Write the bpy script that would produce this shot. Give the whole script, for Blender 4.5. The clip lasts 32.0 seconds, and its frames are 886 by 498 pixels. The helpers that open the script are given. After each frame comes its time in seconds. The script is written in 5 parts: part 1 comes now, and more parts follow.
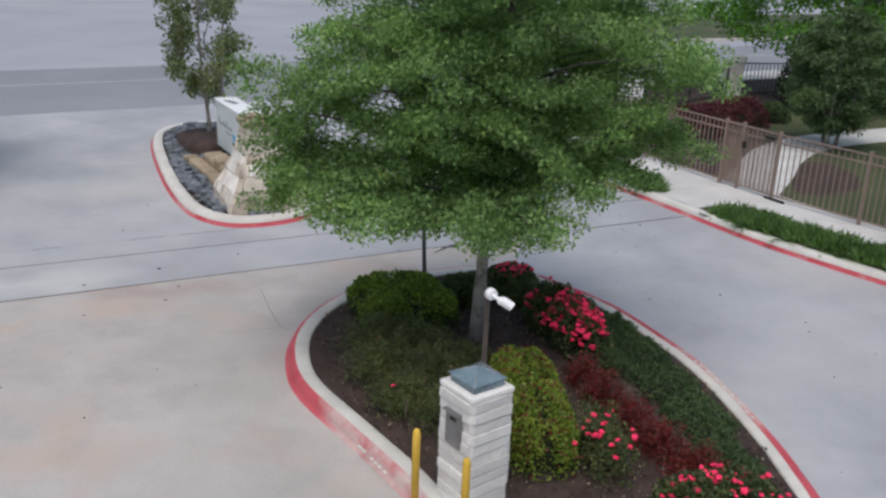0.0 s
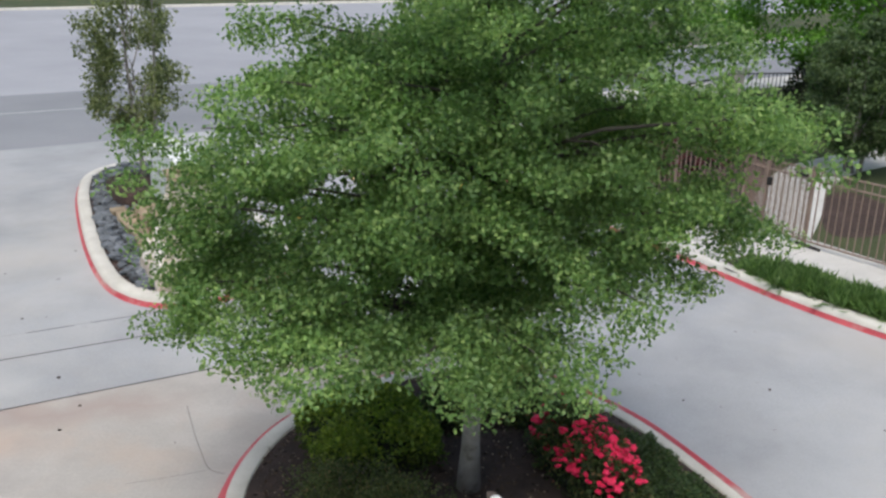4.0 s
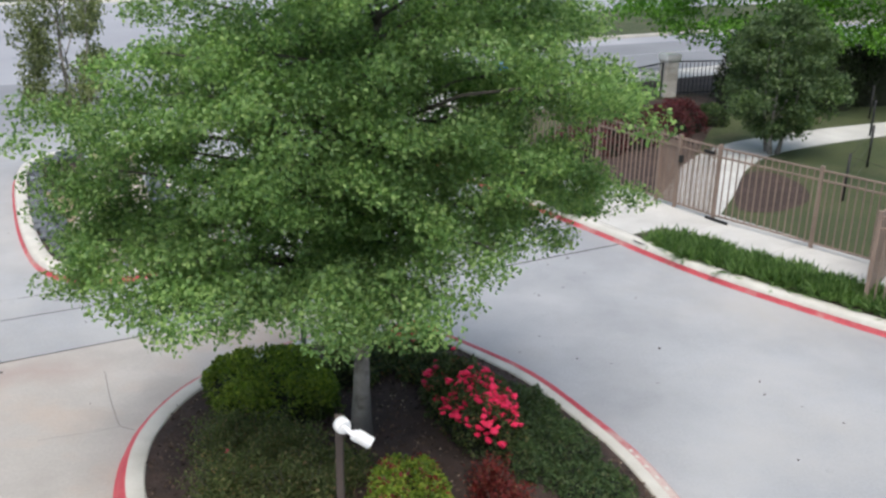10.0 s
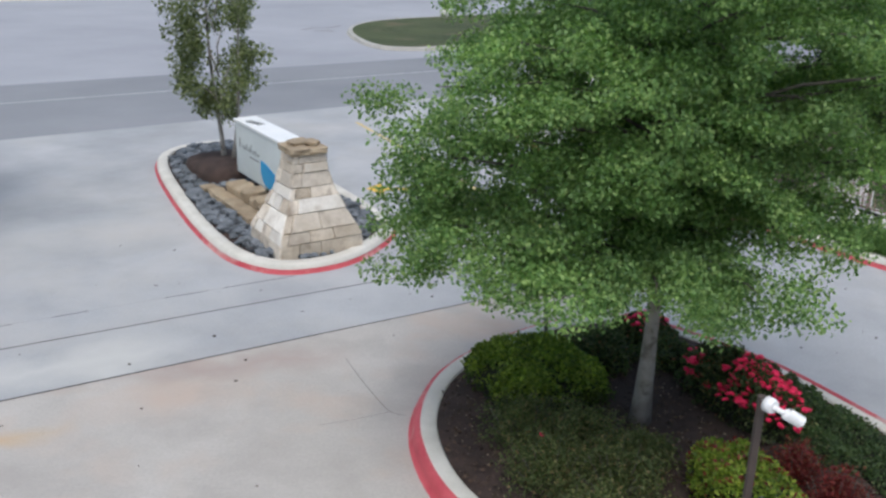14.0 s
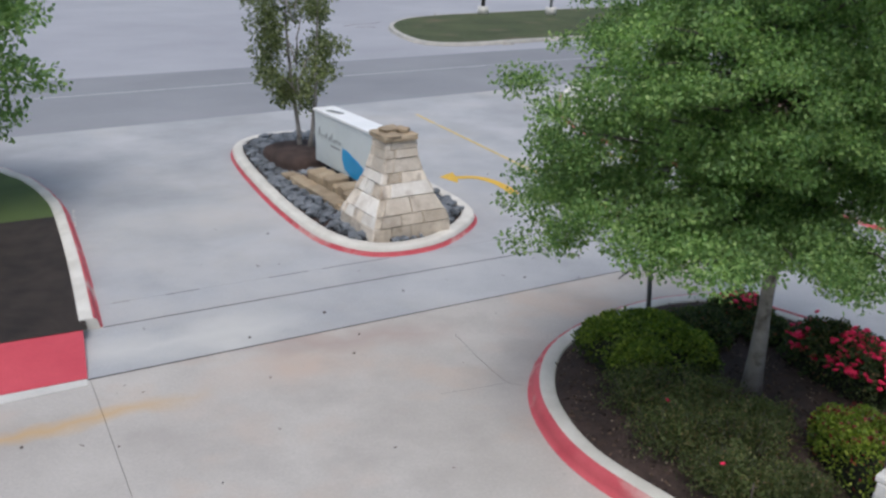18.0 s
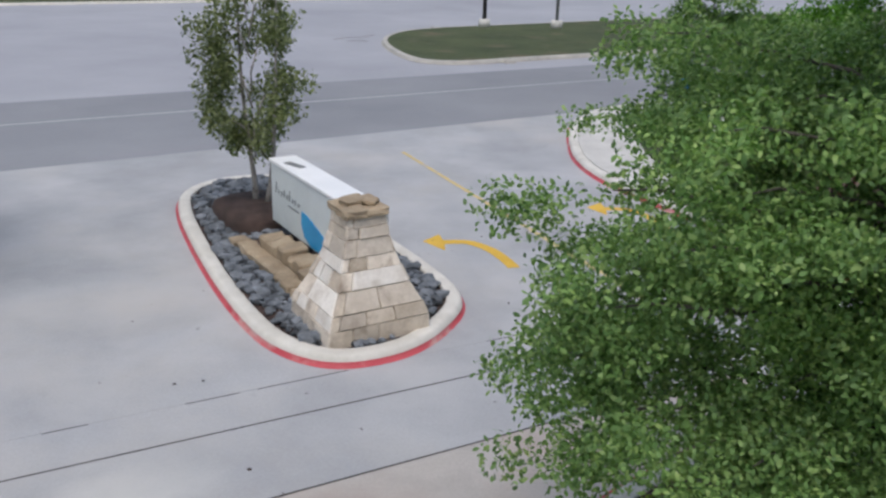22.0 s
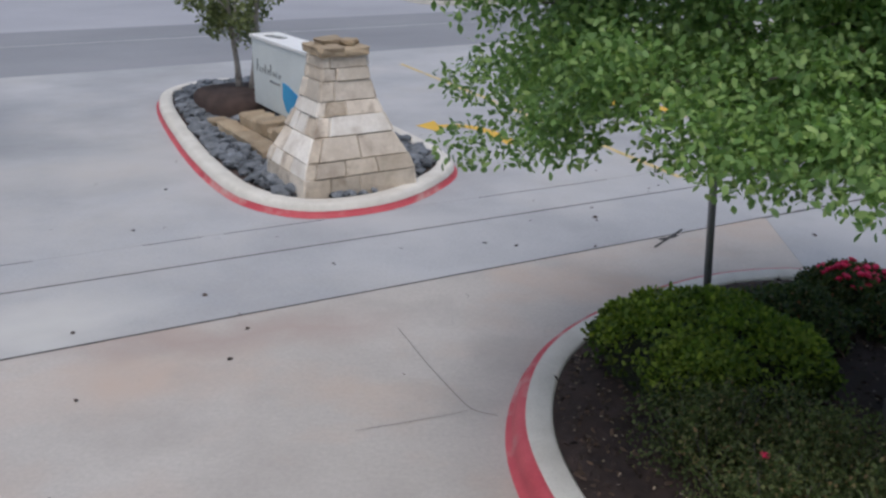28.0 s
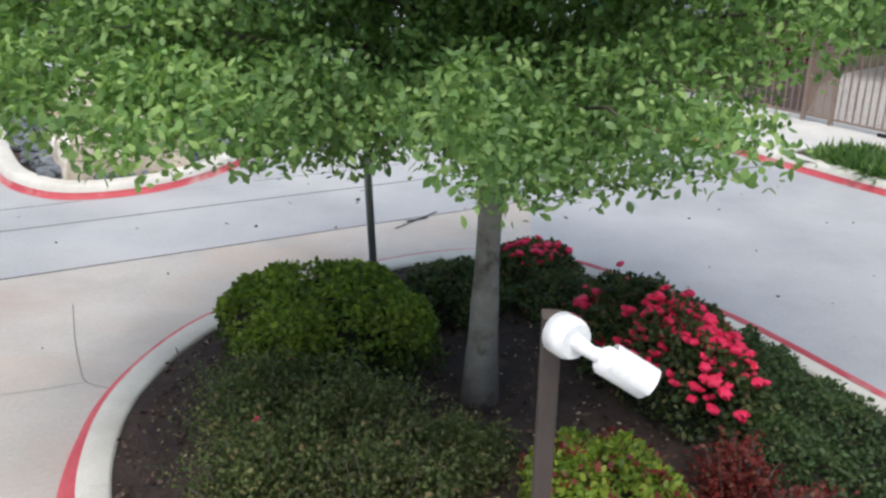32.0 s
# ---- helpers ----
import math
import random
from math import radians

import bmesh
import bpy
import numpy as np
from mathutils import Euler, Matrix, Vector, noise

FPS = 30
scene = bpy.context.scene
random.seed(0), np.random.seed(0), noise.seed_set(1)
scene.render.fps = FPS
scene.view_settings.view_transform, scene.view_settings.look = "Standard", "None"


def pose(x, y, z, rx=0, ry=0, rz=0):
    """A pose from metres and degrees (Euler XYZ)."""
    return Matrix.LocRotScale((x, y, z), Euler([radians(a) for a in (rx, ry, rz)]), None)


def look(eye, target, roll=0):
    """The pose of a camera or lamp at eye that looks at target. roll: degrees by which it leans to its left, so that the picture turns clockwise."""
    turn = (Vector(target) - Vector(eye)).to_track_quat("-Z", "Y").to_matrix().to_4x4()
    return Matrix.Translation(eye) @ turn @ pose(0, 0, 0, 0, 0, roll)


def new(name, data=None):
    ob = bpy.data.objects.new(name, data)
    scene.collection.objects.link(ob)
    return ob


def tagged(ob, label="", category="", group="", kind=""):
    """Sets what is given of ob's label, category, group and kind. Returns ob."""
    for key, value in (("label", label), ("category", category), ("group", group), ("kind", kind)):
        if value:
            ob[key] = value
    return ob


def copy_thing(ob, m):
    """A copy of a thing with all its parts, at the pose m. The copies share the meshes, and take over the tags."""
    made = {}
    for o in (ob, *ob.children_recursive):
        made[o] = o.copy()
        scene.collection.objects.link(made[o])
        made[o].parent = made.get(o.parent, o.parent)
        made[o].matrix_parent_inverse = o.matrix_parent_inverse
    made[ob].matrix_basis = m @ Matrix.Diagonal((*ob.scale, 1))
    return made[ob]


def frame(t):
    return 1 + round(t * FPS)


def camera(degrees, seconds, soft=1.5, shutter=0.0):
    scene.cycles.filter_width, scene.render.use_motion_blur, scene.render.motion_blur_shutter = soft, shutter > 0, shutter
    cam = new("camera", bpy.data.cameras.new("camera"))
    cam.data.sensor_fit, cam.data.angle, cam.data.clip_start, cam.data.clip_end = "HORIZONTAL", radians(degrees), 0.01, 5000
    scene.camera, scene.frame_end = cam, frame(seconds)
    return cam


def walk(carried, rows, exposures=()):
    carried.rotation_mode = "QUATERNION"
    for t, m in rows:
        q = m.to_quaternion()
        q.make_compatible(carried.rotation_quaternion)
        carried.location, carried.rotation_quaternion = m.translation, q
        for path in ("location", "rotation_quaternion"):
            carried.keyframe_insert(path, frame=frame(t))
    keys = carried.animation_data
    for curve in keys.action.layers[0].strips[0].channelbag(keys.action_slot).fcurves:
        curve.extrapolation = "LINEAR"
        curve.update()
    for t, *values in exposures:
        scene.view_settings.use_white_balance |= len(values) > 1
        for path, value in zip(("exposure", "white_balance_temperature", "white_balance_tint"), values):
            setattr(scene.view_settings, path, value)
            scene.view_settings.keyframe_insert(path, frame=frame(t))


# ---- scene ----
cam = camera(52.0, 32.0, soft=2.6)
PATH = [
    (0, (0.668, -0.7, 5.049), (0.541, 1.182, 4.386), 2.3),
    (0.5, (0.62, -0.163, 5.06), (0.501, 1.721, 4.399), 2.1),
    (1, (0.573, 0.411, 5.084), (0.462, 2.296, 4.423), 1.9),
    (1.5, (0.516, 1.015, 5.124), (0.414, 2.9, 4.462), 1.7),
    (2, (0.443, 1.65, 5.149), (0.35, 3.535, 4.486), 1.6),
    (2.5, (0.374, 2.176, 5.182), (0.286, 4.062, 4.522), 1.3),
    (4.5, (0.546, 2.382, 5.09), (0.478, 4.269, 4.431), 1.3),
    (5, (0.971, 2.377, 5.06), (0.917, 4.265, 4.404), 1.4),
    (5.5, (1.31, 2.318, 5.089), (1.261, 4.204, 4.427), 1.5),
    (6, (1.421, 2.312, 5.073), (1.376, 4.199, 4.41), 1.3),
    (6.5, (1.625, 2.266, 5.102), (1.585, 4.151, 4.437), 1.3),
    (7, (2.043, 2.235, 5.103), (2.01, 4.121, 4.437), 1.5),
    (7.5, (2.337, 2.155, 5.11), (2.306, 4.04, 4.442), 1.4),
    (8, (2.386, 2.088, 5.083), (2.361, 3.973, 4.413), 1.3),
    (8.5, (2.249, 1.984, 5.056), (2.226, 3.869, 4.389), 1.0),
    (9, (1.99, 1.879, 5.061), (1.972, 3.764, 4.393), 1.0),
    (9.5, (1.684, 1.783, 5.078), (1.669, 3.668, 4.409), 1.1),
    (10, (1.278, 1.708, 5.042), (1.265, 3.594, 4.376), 1.1),
    (10.5, (0.875, 1.607, 5.021), (0.863, 3.494, 4.358), 0.9),
    (11, (0.504, 1.588, 4.996), (0.494, 3.474, 4.332), 1.1),
    (11.5, (0.19, 1.604, 4.975), (0.183, 3.487, 4.302), 0.8),
    (12, (-0.192, 1.507, 4.975), (-0.201, 3.393, 4.308), 1.0),
    (12.5, (-0.589, 1.47, 4.952), (-0.595, 3.358, 4.293), 1.6),
    (13, (-0.829, 1.565, 4.909), (-0.85, 3.451, 4.247), 1.1),
    (13.5, (-1.273, 1.421, 4.879), (-1.273, 3.314, 4.233), 2.6),
    (14, (-1.567, 1.502, 4.952), (-1.581, 3.386, 4.28), 1.2),
    (14.5, (-1.914, 1.525, 4.937), (-1.937, 3.408, 4.264), 1.1),
    (15, (-2.262, 1.512, 4.961), (-2.294, 3.395, 4.288), 1.0),
    (15.5, (-2.582, 1.5, 4.954), (-2.626, 3.383, 4.282), 0.7),
    (17.5, (-2.71, 1.076, 4.912), (-2.762, 2.958, 4.237), 0.9),
    (18, (-2.662, 0.969, 4.857), (-2.713, 2.851, 4.182), 1.0),
    (18.5, (-2.594, 0.955, 4.819), (-2.645, 2.837, 4.143), 0.9),
    (19, (-2.553, 1.074, 4.788), (-2.604, 2.955, 4.11), 0.8),
    (19.5, (-2.563, 1.49, 4.843), (-2.609, 3.372, 4.167), 1.1),
    (20, (-2.534, 2.052, 4.867), (-2.581, 3.935, 4.196), 0.9),
    (20.5, (-2.536, 2.62, 4.92), (-2.577, 4.504, 4.25), 1.3),
    (21, (-2.49, 3.318, 4.941), (-2.533, 5.203, 4.274), 1.4),
    (21.5, (-2.458, 3.942, 5.019), (-2.502, 5.827, 4.351), 1.4),
    (22, (-2.481, 4.418, 4.979), (-2.536, 6.302, 4.312), 1.6),
    (22.5, (-2.499, 4.61, 4.842), (-2.557, 6.493, 4.171), 1.6),
    (23, (-2.538, 4.77, 4.526), (-2.598, 6.652, 3.852), 1.7),
    (23.5, (-2.495, 4.769, 4.26), (-2.561, 6.65, 3.582), 1.3),
    (24, (-2.439, 4.833, 3.98), (-2.51, 6.711, 3.297), 1.1),
    (24.5, (-2.283, 4.902, 3.651), (-2.375, 6.782, 2.974), 0.8),
    (25, (-2.263, 4.885, 3.434), (-2.354, 6.764, 2.754), 1.0),
    (25.5, (-2.178, 4.924, 3.224), (-2.272, 6.801, 2.541), 1.0),
    (26, (-2.099, 4.946, 3.128), (-2.188, 6.823, 2.441), 1.1),
    (26.5, (-2.093, 4.956, 3.079), (-2.187, 6.831, 2.39), 0.9),
    (28.5, (-2.102, 4.765, 3.079), (-2.195, 6.642, 2.395), 0.5),
    (29, (-1.501, 4.811, 3.056), (-1.584, 6.688, 2.373), 0.8),
    (29.5, (-0.773, 4.816, 3.151), (-0.847, 6.688, 2.45), 0.4),
    (30, (-0.324, 4.905, 3.097), (-0.39, 6.78, 2.405), 0.9),
    (30.5, (-0.073, 4.94, 3.001), (-0.154, 6.818, 2.316), 0.7),
    (31, (-0.019, 4.952, 2.921), (-0.101, 6.828, 2.233), 0.5),
    (31.5, (0.195, 4.926, 2.912), (0.123, 6.804, 2.227), 0.9),
    (32, (0.374, 4.893, 2.921), (0.305, 6.77, 2.235), 1.0),
]
walk(cam, [(t, look(eye, target, roll)) for t, eye, target, roll in PATH], exposures=[
    (0.0, 0.06, 6300, 11), (2.5, 0.24, 6350, 9), (5.0, 0.40, 6600, 8), (6.0, 0.48, 6550, 8), (7.0, 0.55, 6750, 10), (9.0, 0.60, 6850, 11), (10.0, 0.54, 6500, 8), (11.0, 0.48, 6500, 8), (12.0, 0.40, 6250, 7),
    (13.0, 0.34, 6350, 9), (14.0, 0.26, 6200, 8), (15.0, 0.2, 6350, 11), (18.0, 0.12, 6250, 10), (19.0, 0.12, 6350, 11), (21.0, 0.13, 6300, 11), (23.0, 0.02, 6350, 12), (25.0, 0.04, 6400, 14), (26.0, 0.0, 6250, 12), (29.0, -0.06, 6200, 12), (30.0, 0.30, 6150, 9), (31.0, 0.60, 6400, 10), (32.0, 0.66, 6400, 8)])

# ---- world and sun: a bright overcast day ----
world = bpy.data.worlds.new("sky")
scene.world = world
world.use_nodes = True
wn = world.node_tree
sky = wn.nodes.new("ShaderNodeTexSky")
sky.sky_type = "NISHITA"
sky.sun_disc = False
sky.sun_elevation = radians(66)
sky.sun_rotation = radians(186)
sky.air_density, sky.dust_density, sky.ozone_density = 1.4, 4.0, 1.0
wn.links.new(sky.outputs["Color"], wn.nodes["Background"].inputs["Color"])
wn.nodes["Background"].inputs["Strength"].default_value = 0.115
sun_data = bpy.data.lights.new("sun", "SUN")
sun_data.energy, sun_data.angle, sun_data.color = 1.3, radians(38), (1.0, 0.97, 0.93)
sun = new("sun", sun_data)
sun.matrix_world = look((-0.6, -6.5, 24), (0, 4, 0))

# ---- materials ----
def node(nt, kind, **kw):
    n = nt.nodes.new(kind)
    for k, v in kw.items():
        n.inputs[k.replace("_", " ")].default_value = v
    return n


def ramp(nt, fac, stops):
    r = nt.nodes.new("ShaderNodeValToRGB")
    while len(r.color_ramp.elements) < len(stops):
        r.color_ramp.elements.new(0.5)
    for e, (p, c) in zip(r.color_ramp.elements, stops):
        e.position, e.color = p, (*c, 1)
    nt.links.new(fac, r.inputs["Fac"])
    return r.outputs["Color"]


def mixed(nt, fac, a, b, mode="MIX"):
    m = nt.nodes.new("ShaderNodeMix")
    m.data_type, m.blend_type = "RGBA", mode
    for sock, val in ((m.inputs[0], fac), (m.inputs[6], a), (m.inputs[7], b)):
        if isinstance(val, (int, float)):
            sock.default_value = val
        elif isinstance(val, tuple):
            sock.default_value = (*val, 1)
        else:
            nt.links.new(val, sock)
    return m.outputs[2]


def noise_of(nt, scale, detail=5.0, rough=0.6, stretch=None):
    tc = nt.nodes.new("ShaderNodeNewGeometry")
    n = node(nt, "ShaderNodeTexNoise", Scale=scale, Detail=detail, Roughness=rough)
    if stretch:
        mp = nt.nodes.new("ShaderNodeMapping")
        mp.inputs["Scale"].default_value = stretch
        nt.links.new(tc.outputs["Position"], mp.inputs["Vector"])
        nt.links.new(mp.outputs["Vector"], n.inputs["Vector"])
    else:
        nt.links.new(tc.outputs["Position"], n.inputs["Vector"])
    return n.outputs["Fac"]


def material(name, dark, light, coarse=0.6, fine=40.0, rough=0.85, bump=0.3, bump_dist=0.004, island=0.0, obj=0.0,
             stain=None, stain_scale=0.25, stain_at=(0.55, 0.75), metallic=0.0, fine_mix=0.25, spec=0.4):
    """A surface with slow variation, grain, optional stains and fine relief."""
    m = bpy.data.materials.new(name)
    m.use_nodes = True
    nt = m.node_tree
    b = nt.nodes["Principled BSDF"]
    c = ramp(nt, noise_of(nt, coarse), [(0.32, dark), (0.68, light)])
    g = ramp(nt, noise_of(nt, fine, 6.0, 0.7), [(0.3, (0.55, 0.55, 0.55)), (0.7, (1.25, 1.25, 1.25))])
    c = mixed(nt, fine_mix, c, mixed(nt, 1.0, c, g, "MULTIPLY"))
    if stain:
        f = ramp(nt, noise_of(nt, stain_scale, 4.0, 0.55), [(stain_at[0], (0, 0, 0)), (stain_at[1], (1, 1, 1))])
        c = mixed(nt, f, c, stain)
    if island or obj:
        src = nt.nodes.new("ShaderNodeNewGeometry").outputs["Random Per Island"] if island else nt.nodes.new("ShaderNodeObjectInfo").outputs["Random"]
        k = island or obj
        v = ramp(nt, src, [(0.0, (1 - k,) * 3), (1.0, (1 + k,) * 3)])
        c = mixed(nt, 1.0, c, v, "MULTIPLY")
    nt.links.new(c, b.inputs["Base Color"])
    b.inputs["Roughness"].default_value = rough
    b.inputs["Metallic"].default_value = metallic
    b.inputs["Specular IOR Level"].default_value = spec
    if bump:
        bp = node(nt, "ShaderNodeBump", Strength=bump, Distance=bump_dist)
        nt.links.new(noise_of(nt, fine, 6.0, 0.7), bp.inputs["Height"])
        nt.links.new(bp.outputs["Normal"], b.inputs["Normal"])
    return m


def leaf_material(name, stops, rough=0.5, through_light=0.38, patch=1.2):
    """Leaves: each leaf its own tint, patches of the plant lighter or darker, and some light let through."""
    m = bpy.data.materials.new(name)
    m.use_nodes = True
    nt = m.node_tree
    b = nt.nodes["Principled BSDF"]
    g = nt.nodes.new("ShaderNodeNewGeometry")
    c = ramp(nt, g.outputs["Random Per Island"], stops)
    v = ramp(nt, noise_of(nt, patch, 3.0), [(0.3, (0.7, 0.72, 0.7)), (0.7, (1.3, 1.28, 1.15))])
    c = mixed(nt, 1.0, c, v, "MULTIPLY")
    nt.links.new(c, b.inputs["Base Color"])
    b.inputs["Roughness"].default_value = rough
    b.inputs["Specular IOR Level"].default_value = 0.35
    t = nt.nodes.new("ShaderNodeBsdfTranslucent")
    nt.links.new(mixed(nt, 1.0, c, (1.28, 1.45, 0.8), "MULTIPLY"), t.inputs["Color"])
    ms = nt.nodes.new("ShaderNodeMixShader")
    ms.inputs[0].default_value = through_light
    nt.links.new(b.outputs[0], ms.inputs[1])
    nt.links.new(t.outputs[0], ms.inputs[2])
    nt.links.new(ms.outputs[0], nt.nodes["Material Output"].inputs["Surface"])
    return m


WARM = material("concrete_warm", (0.395, 0.37, 0.345), (0.51, 0.485, 0.455), 0.5, 30, stain=(0.47, 0.38, 0.32), stain_scale=0.35, stain_at=(0.56, 0.72))


def add_streak(m, a, b, width, colour, scale):
    """A ragged stain of its own shape along a line of the plan, from a to b."""
    nt = m.node_tree
    p = nt.nodes["Principled BSDF"]
    old = p.inputs["Base Color"].links[0].from_socket
    ax, ay, bx, by = *a, *b
    ln = math.hypot(bx - ax, by - ay)
    mp = nt.nodes.new("ShaderNodeMapping")
    mp.vector_type = "TEXTURE"
    mp.inputs["Location"].default_value = (ax, ay, 0)
    mp.inputs["Rotation"].default_value = (0, 0, math.atan2(by - ay, bx - ax))
    mp.inputs["Scale"].default_value = (ln, width, 1)
    nt.links.new(nt.nodes.new("ShaderNodeNewGeometry").outputs["Position"], mp.inputs["Vector"])
    xyz = nt.nodes.new("ShaderNodeSeparateXYZ")
    nt.links.new(mp.outputs["Vector"], xyz.inputs[0])

    def calc(op, x, y=0.0):
        n = nt.nodes.new("ShaderNodeMath")
        n.operation = op
        for s, v in ((n.inputs[0], x), (n.inputs[1], y)):
            if isinstance(v, (int, float)):
                s.default_value = v
            else:
                nt.links.new(v, s)
        return n.outputs[0]
    wob = calc("MULTIPLY", calc("SUBTRACT", noise_of(nt, scale, 3.0), 0.5), 3.0)
    across = calc("SUBTRACT", 1.0, calc("ABSOLUTE", calc("ADD", xyz.outputs["Y"], wob)))
    along = calc("MULTIPLY", calc("MULTIPLY", xyz.outputs["X"], calc("SUBTRACT", 1.0, xyz.outputs["X"])), 5.0)
    f = calc("MULTIPLY", calc("MAXIMUM", across, 0.0), calc("MINIMUM", calc("MAXIMUM", along, 0.0), 1.0))
    f = calc("MULTIPLY", f, 0.75)
    nt.links.new(mixed(nt, f, old, colour), p.inputs["Base Color"])


def add_blotch(m, colour, scale, at, amount, stretch=None):
    """Soft dirt patches over a surface."""
    nt = m.node_tree
    p = nt.nodes["Principled BSDF"]
    old = p.inputs["Base Color"].links[0].from_socket
    f = ramp(nt, noise_of(nt, scale, 6.0, 0.62, stretch), [(at[0], (0, 0, 0)), (at[1], (amount,) * 3)])
    nt.links.new(mixed(nt, f, old, colour), p.inputs["Base Color"])


add_blotch(WARM, (0.33, 0.305, 0.285), 0.75, (0.50, 0.74), 0.75)
add_blotch(WARM, (0.50, 0.37, 0.28), 0.42, (0.52, 0.74), 0.6, (1.0, 1.3, 1.0))
add_blotch(WARM, (0.30, 0.28, 0.265), 5.0, (0.66, 0.74), 0.45)
add_streak(WARM, (-9.2, 7.45), (-5.3, 9.75), 0.2, (0.50, 0.33, 0.15), 1.2)
add_streak(WARM, (-5.6, 10.6), (-2.6, 11.6), 0.45, (0.36, 0.29, 0.26), 0.9)
COOL = material("concrete_cool", (0.325, 0.335, 0.352), (0.435, 0.445, 0.461), 0.45, 30, stain=(0.465, 0.47, 0.48), stain_scale=0.4, stain_at=(0.48, 0.75))
add_blotch(COOL, (0.285, 0.285, 0.29), 0.5, (0.50, 0.76), 0.6, (1.0, 0.7, 1.0))
add_blotch(COOL, (0.47, 0.445, 0.41), 0.23, (0.50, 0.70), 0.55)
add_blotch(COOL, (0.26, 0.26, 0.265), 4.0, (0.66, 0.75), 0.4)
add_streak(COOL, (-7.6, 9.9), (-4.6, 11.9), 0.5, (0.52, 0.52, 0.50), 0.8)
PALE = material("concrete_pale", (0.49, 0.48, 0.455), (0.63, 0.62, 0.59), 1.2, 45)
KERB_GREY = material("weathered_kerb_concrete", (0.36, 0.35, 0.32), (0.50, 0.48, 0.44), 1.5, 50)
KERB_TOP = material("kerb_concrete", (0.56, 0.54, 0.49), (0.70, 0.68, 0.63), 2.5, 60)
RED = material("kerb_red_paint", (0.44, 0.055, 0.075), (0.58, 0.11, 0.13), 2.0, 50, rough=0.6, stain=(0.52, 0.33, 0.31), stain_scale=1.6, stain_at=(0.55, 0.68))
add_streak(RED, (-1.25, 8.0), (0.7, 5.45), 0.55, (0.60, 0.55, 0.50), 3.0)
add_streak(RED, (3.05, 9.9), (3.6, 8.0), 0.2, (0.60, 0.55, 0.50), 5.0)
RAMP_RED = material("ramp_red_paint", (0.50, 0.06, 0.085), (0.58, 0.085, 0.11), 1.2, 40, rough=0.6)
SOIL = material("dark_soil", (0.022, 0.017, 0.015), (0.049, 0.037, 0.031), 3, 50, bump=1.0, bump_dist=0.03)
JOINT = material("joint_dark", (0.03, 0.03, 0.03), (0.06, 0.06, 0.06), 3, 60)
ASPHALT = material("asphalt", (0.215, 0.225, 0.245), (0.28, 0.29, 0.31), 0.15, 25, rough=0.9, bump_dist=0.006)
ROAD_PALE = material("road_pale", (0.31, 0.318, 0.35), (0.39, 0.398, 0.43), 0.12, 20)
MULCH = material("mulch", (0.045, 0.030, 0.026), (0.098, 0.065, 0.055), 3, 50, bump=1.0, bump_dist=0.03)
LAWN_GREEN = material("lawn_green", (0.06, 0.10, 0.025), (0.11, 0.155, 0.045), 0.6, 60, bump=0.8, bump_dist=0.02)
LAWN = material("lawn", (0.045, 0.064, 0.025), (0.085, 0.10, 0.042), 0.4, 60, bump=0.8, bump_dist=0.02, stain=(0.14, 0.115, 0.07), stain_scale=0.5)
# bark inside leaves, with the shade there put into its colour
SHADED_BARK = material("shaded_bark", (0.075, 0.065, 0.055), (0.14, 0.125, 0.11), 5, 60, bump=0.9, bump_dist=0.01)
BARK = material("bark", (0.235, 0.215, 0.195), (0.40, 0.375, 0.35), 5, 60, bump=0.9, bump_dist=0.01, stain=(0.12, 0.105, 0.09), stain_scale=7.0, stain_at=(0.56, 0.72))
YELLOW = material("yellow_paint", (0.62, 0.38, 0.04), (0.75, 0.48, 0.07), 2, 40, rough=0.6)
LINE_YELLOW = material("worn_line_paint", (0.54, 0.43, 0.21), (0.66, 0.52, 0.23), 3, 40, rough=0.7, stain=(0.42, 0.41, 0.40), stain_scale=3.0, stain_at=(0.55, 0.65))
STEEL = material("galvanised_steel", (0.25, 0.26, 0.27), (0.35, 0.36, 0.37), 3, 60, rough=0.5, metallic=0.6)
FENCE = material("fence_bronze", (0.235, 0.172, 0.142), (0.31, 0.232, 0.19), 2, 60, rough=0.5)
BLACK = material("black_metal", (0.015, 0.015, 0.017), (0.03, 0.03, 0.03), 2, 60, rough=0.5)
BROWN_POST = material("brown_post", (0.07, 0.055, 0.05), (0.11, 0.085, 0.075), 2, 60, rough=0.6)
WHITE = material("white_plastic", (0.84, 0.84, 0.84), (0.9, 0.9, 0.9), 2, 60, rough=0.35, bump=0.05)
STONE = material("limestone", (0.54, 0.475, 0.395), (0.73, 0.665, 0.58), 2.2, 22, obj=0.2, bump=0.9, bump_dist=0.014, stain=(0.22, 0.165, 0.12), stain_scale=2.4, stain_at=(0.60, 0.72))
STONE_WHITE = material("white_stone", (0.68, 0.665, 0.63), (0.83, 0.815, 0.78), 3, 30, obj=0.1, bump=1.0, bump_dist=0.012)
STONE_BROWN = material("brown_stone", (0.27, 0.205, 0.135), (0.44, 0.36, 0.255), 2.5, 25, obj=0.25, bump=0.8, bump_dist=0.015)
SLATE = material("dark_rock", (0.055, 0.062, 0.07), (0.15, 0.165, 0.185), 4, 40, island=0.7, bump=0.7, bump_dist=0.01)
SIGN_FACE = material("sign_panel", (0.60, 0.66, 0.67), (0.70, 0.755, 0.765), 1, 40, rough=0.4, bump=0.03)
SIGN_TOP = material("sign_top", (0.82, 0.84, 0.85), (0.9, 0.91, 0.92), 1.5, 40, rough=0.4, bump=0.03)
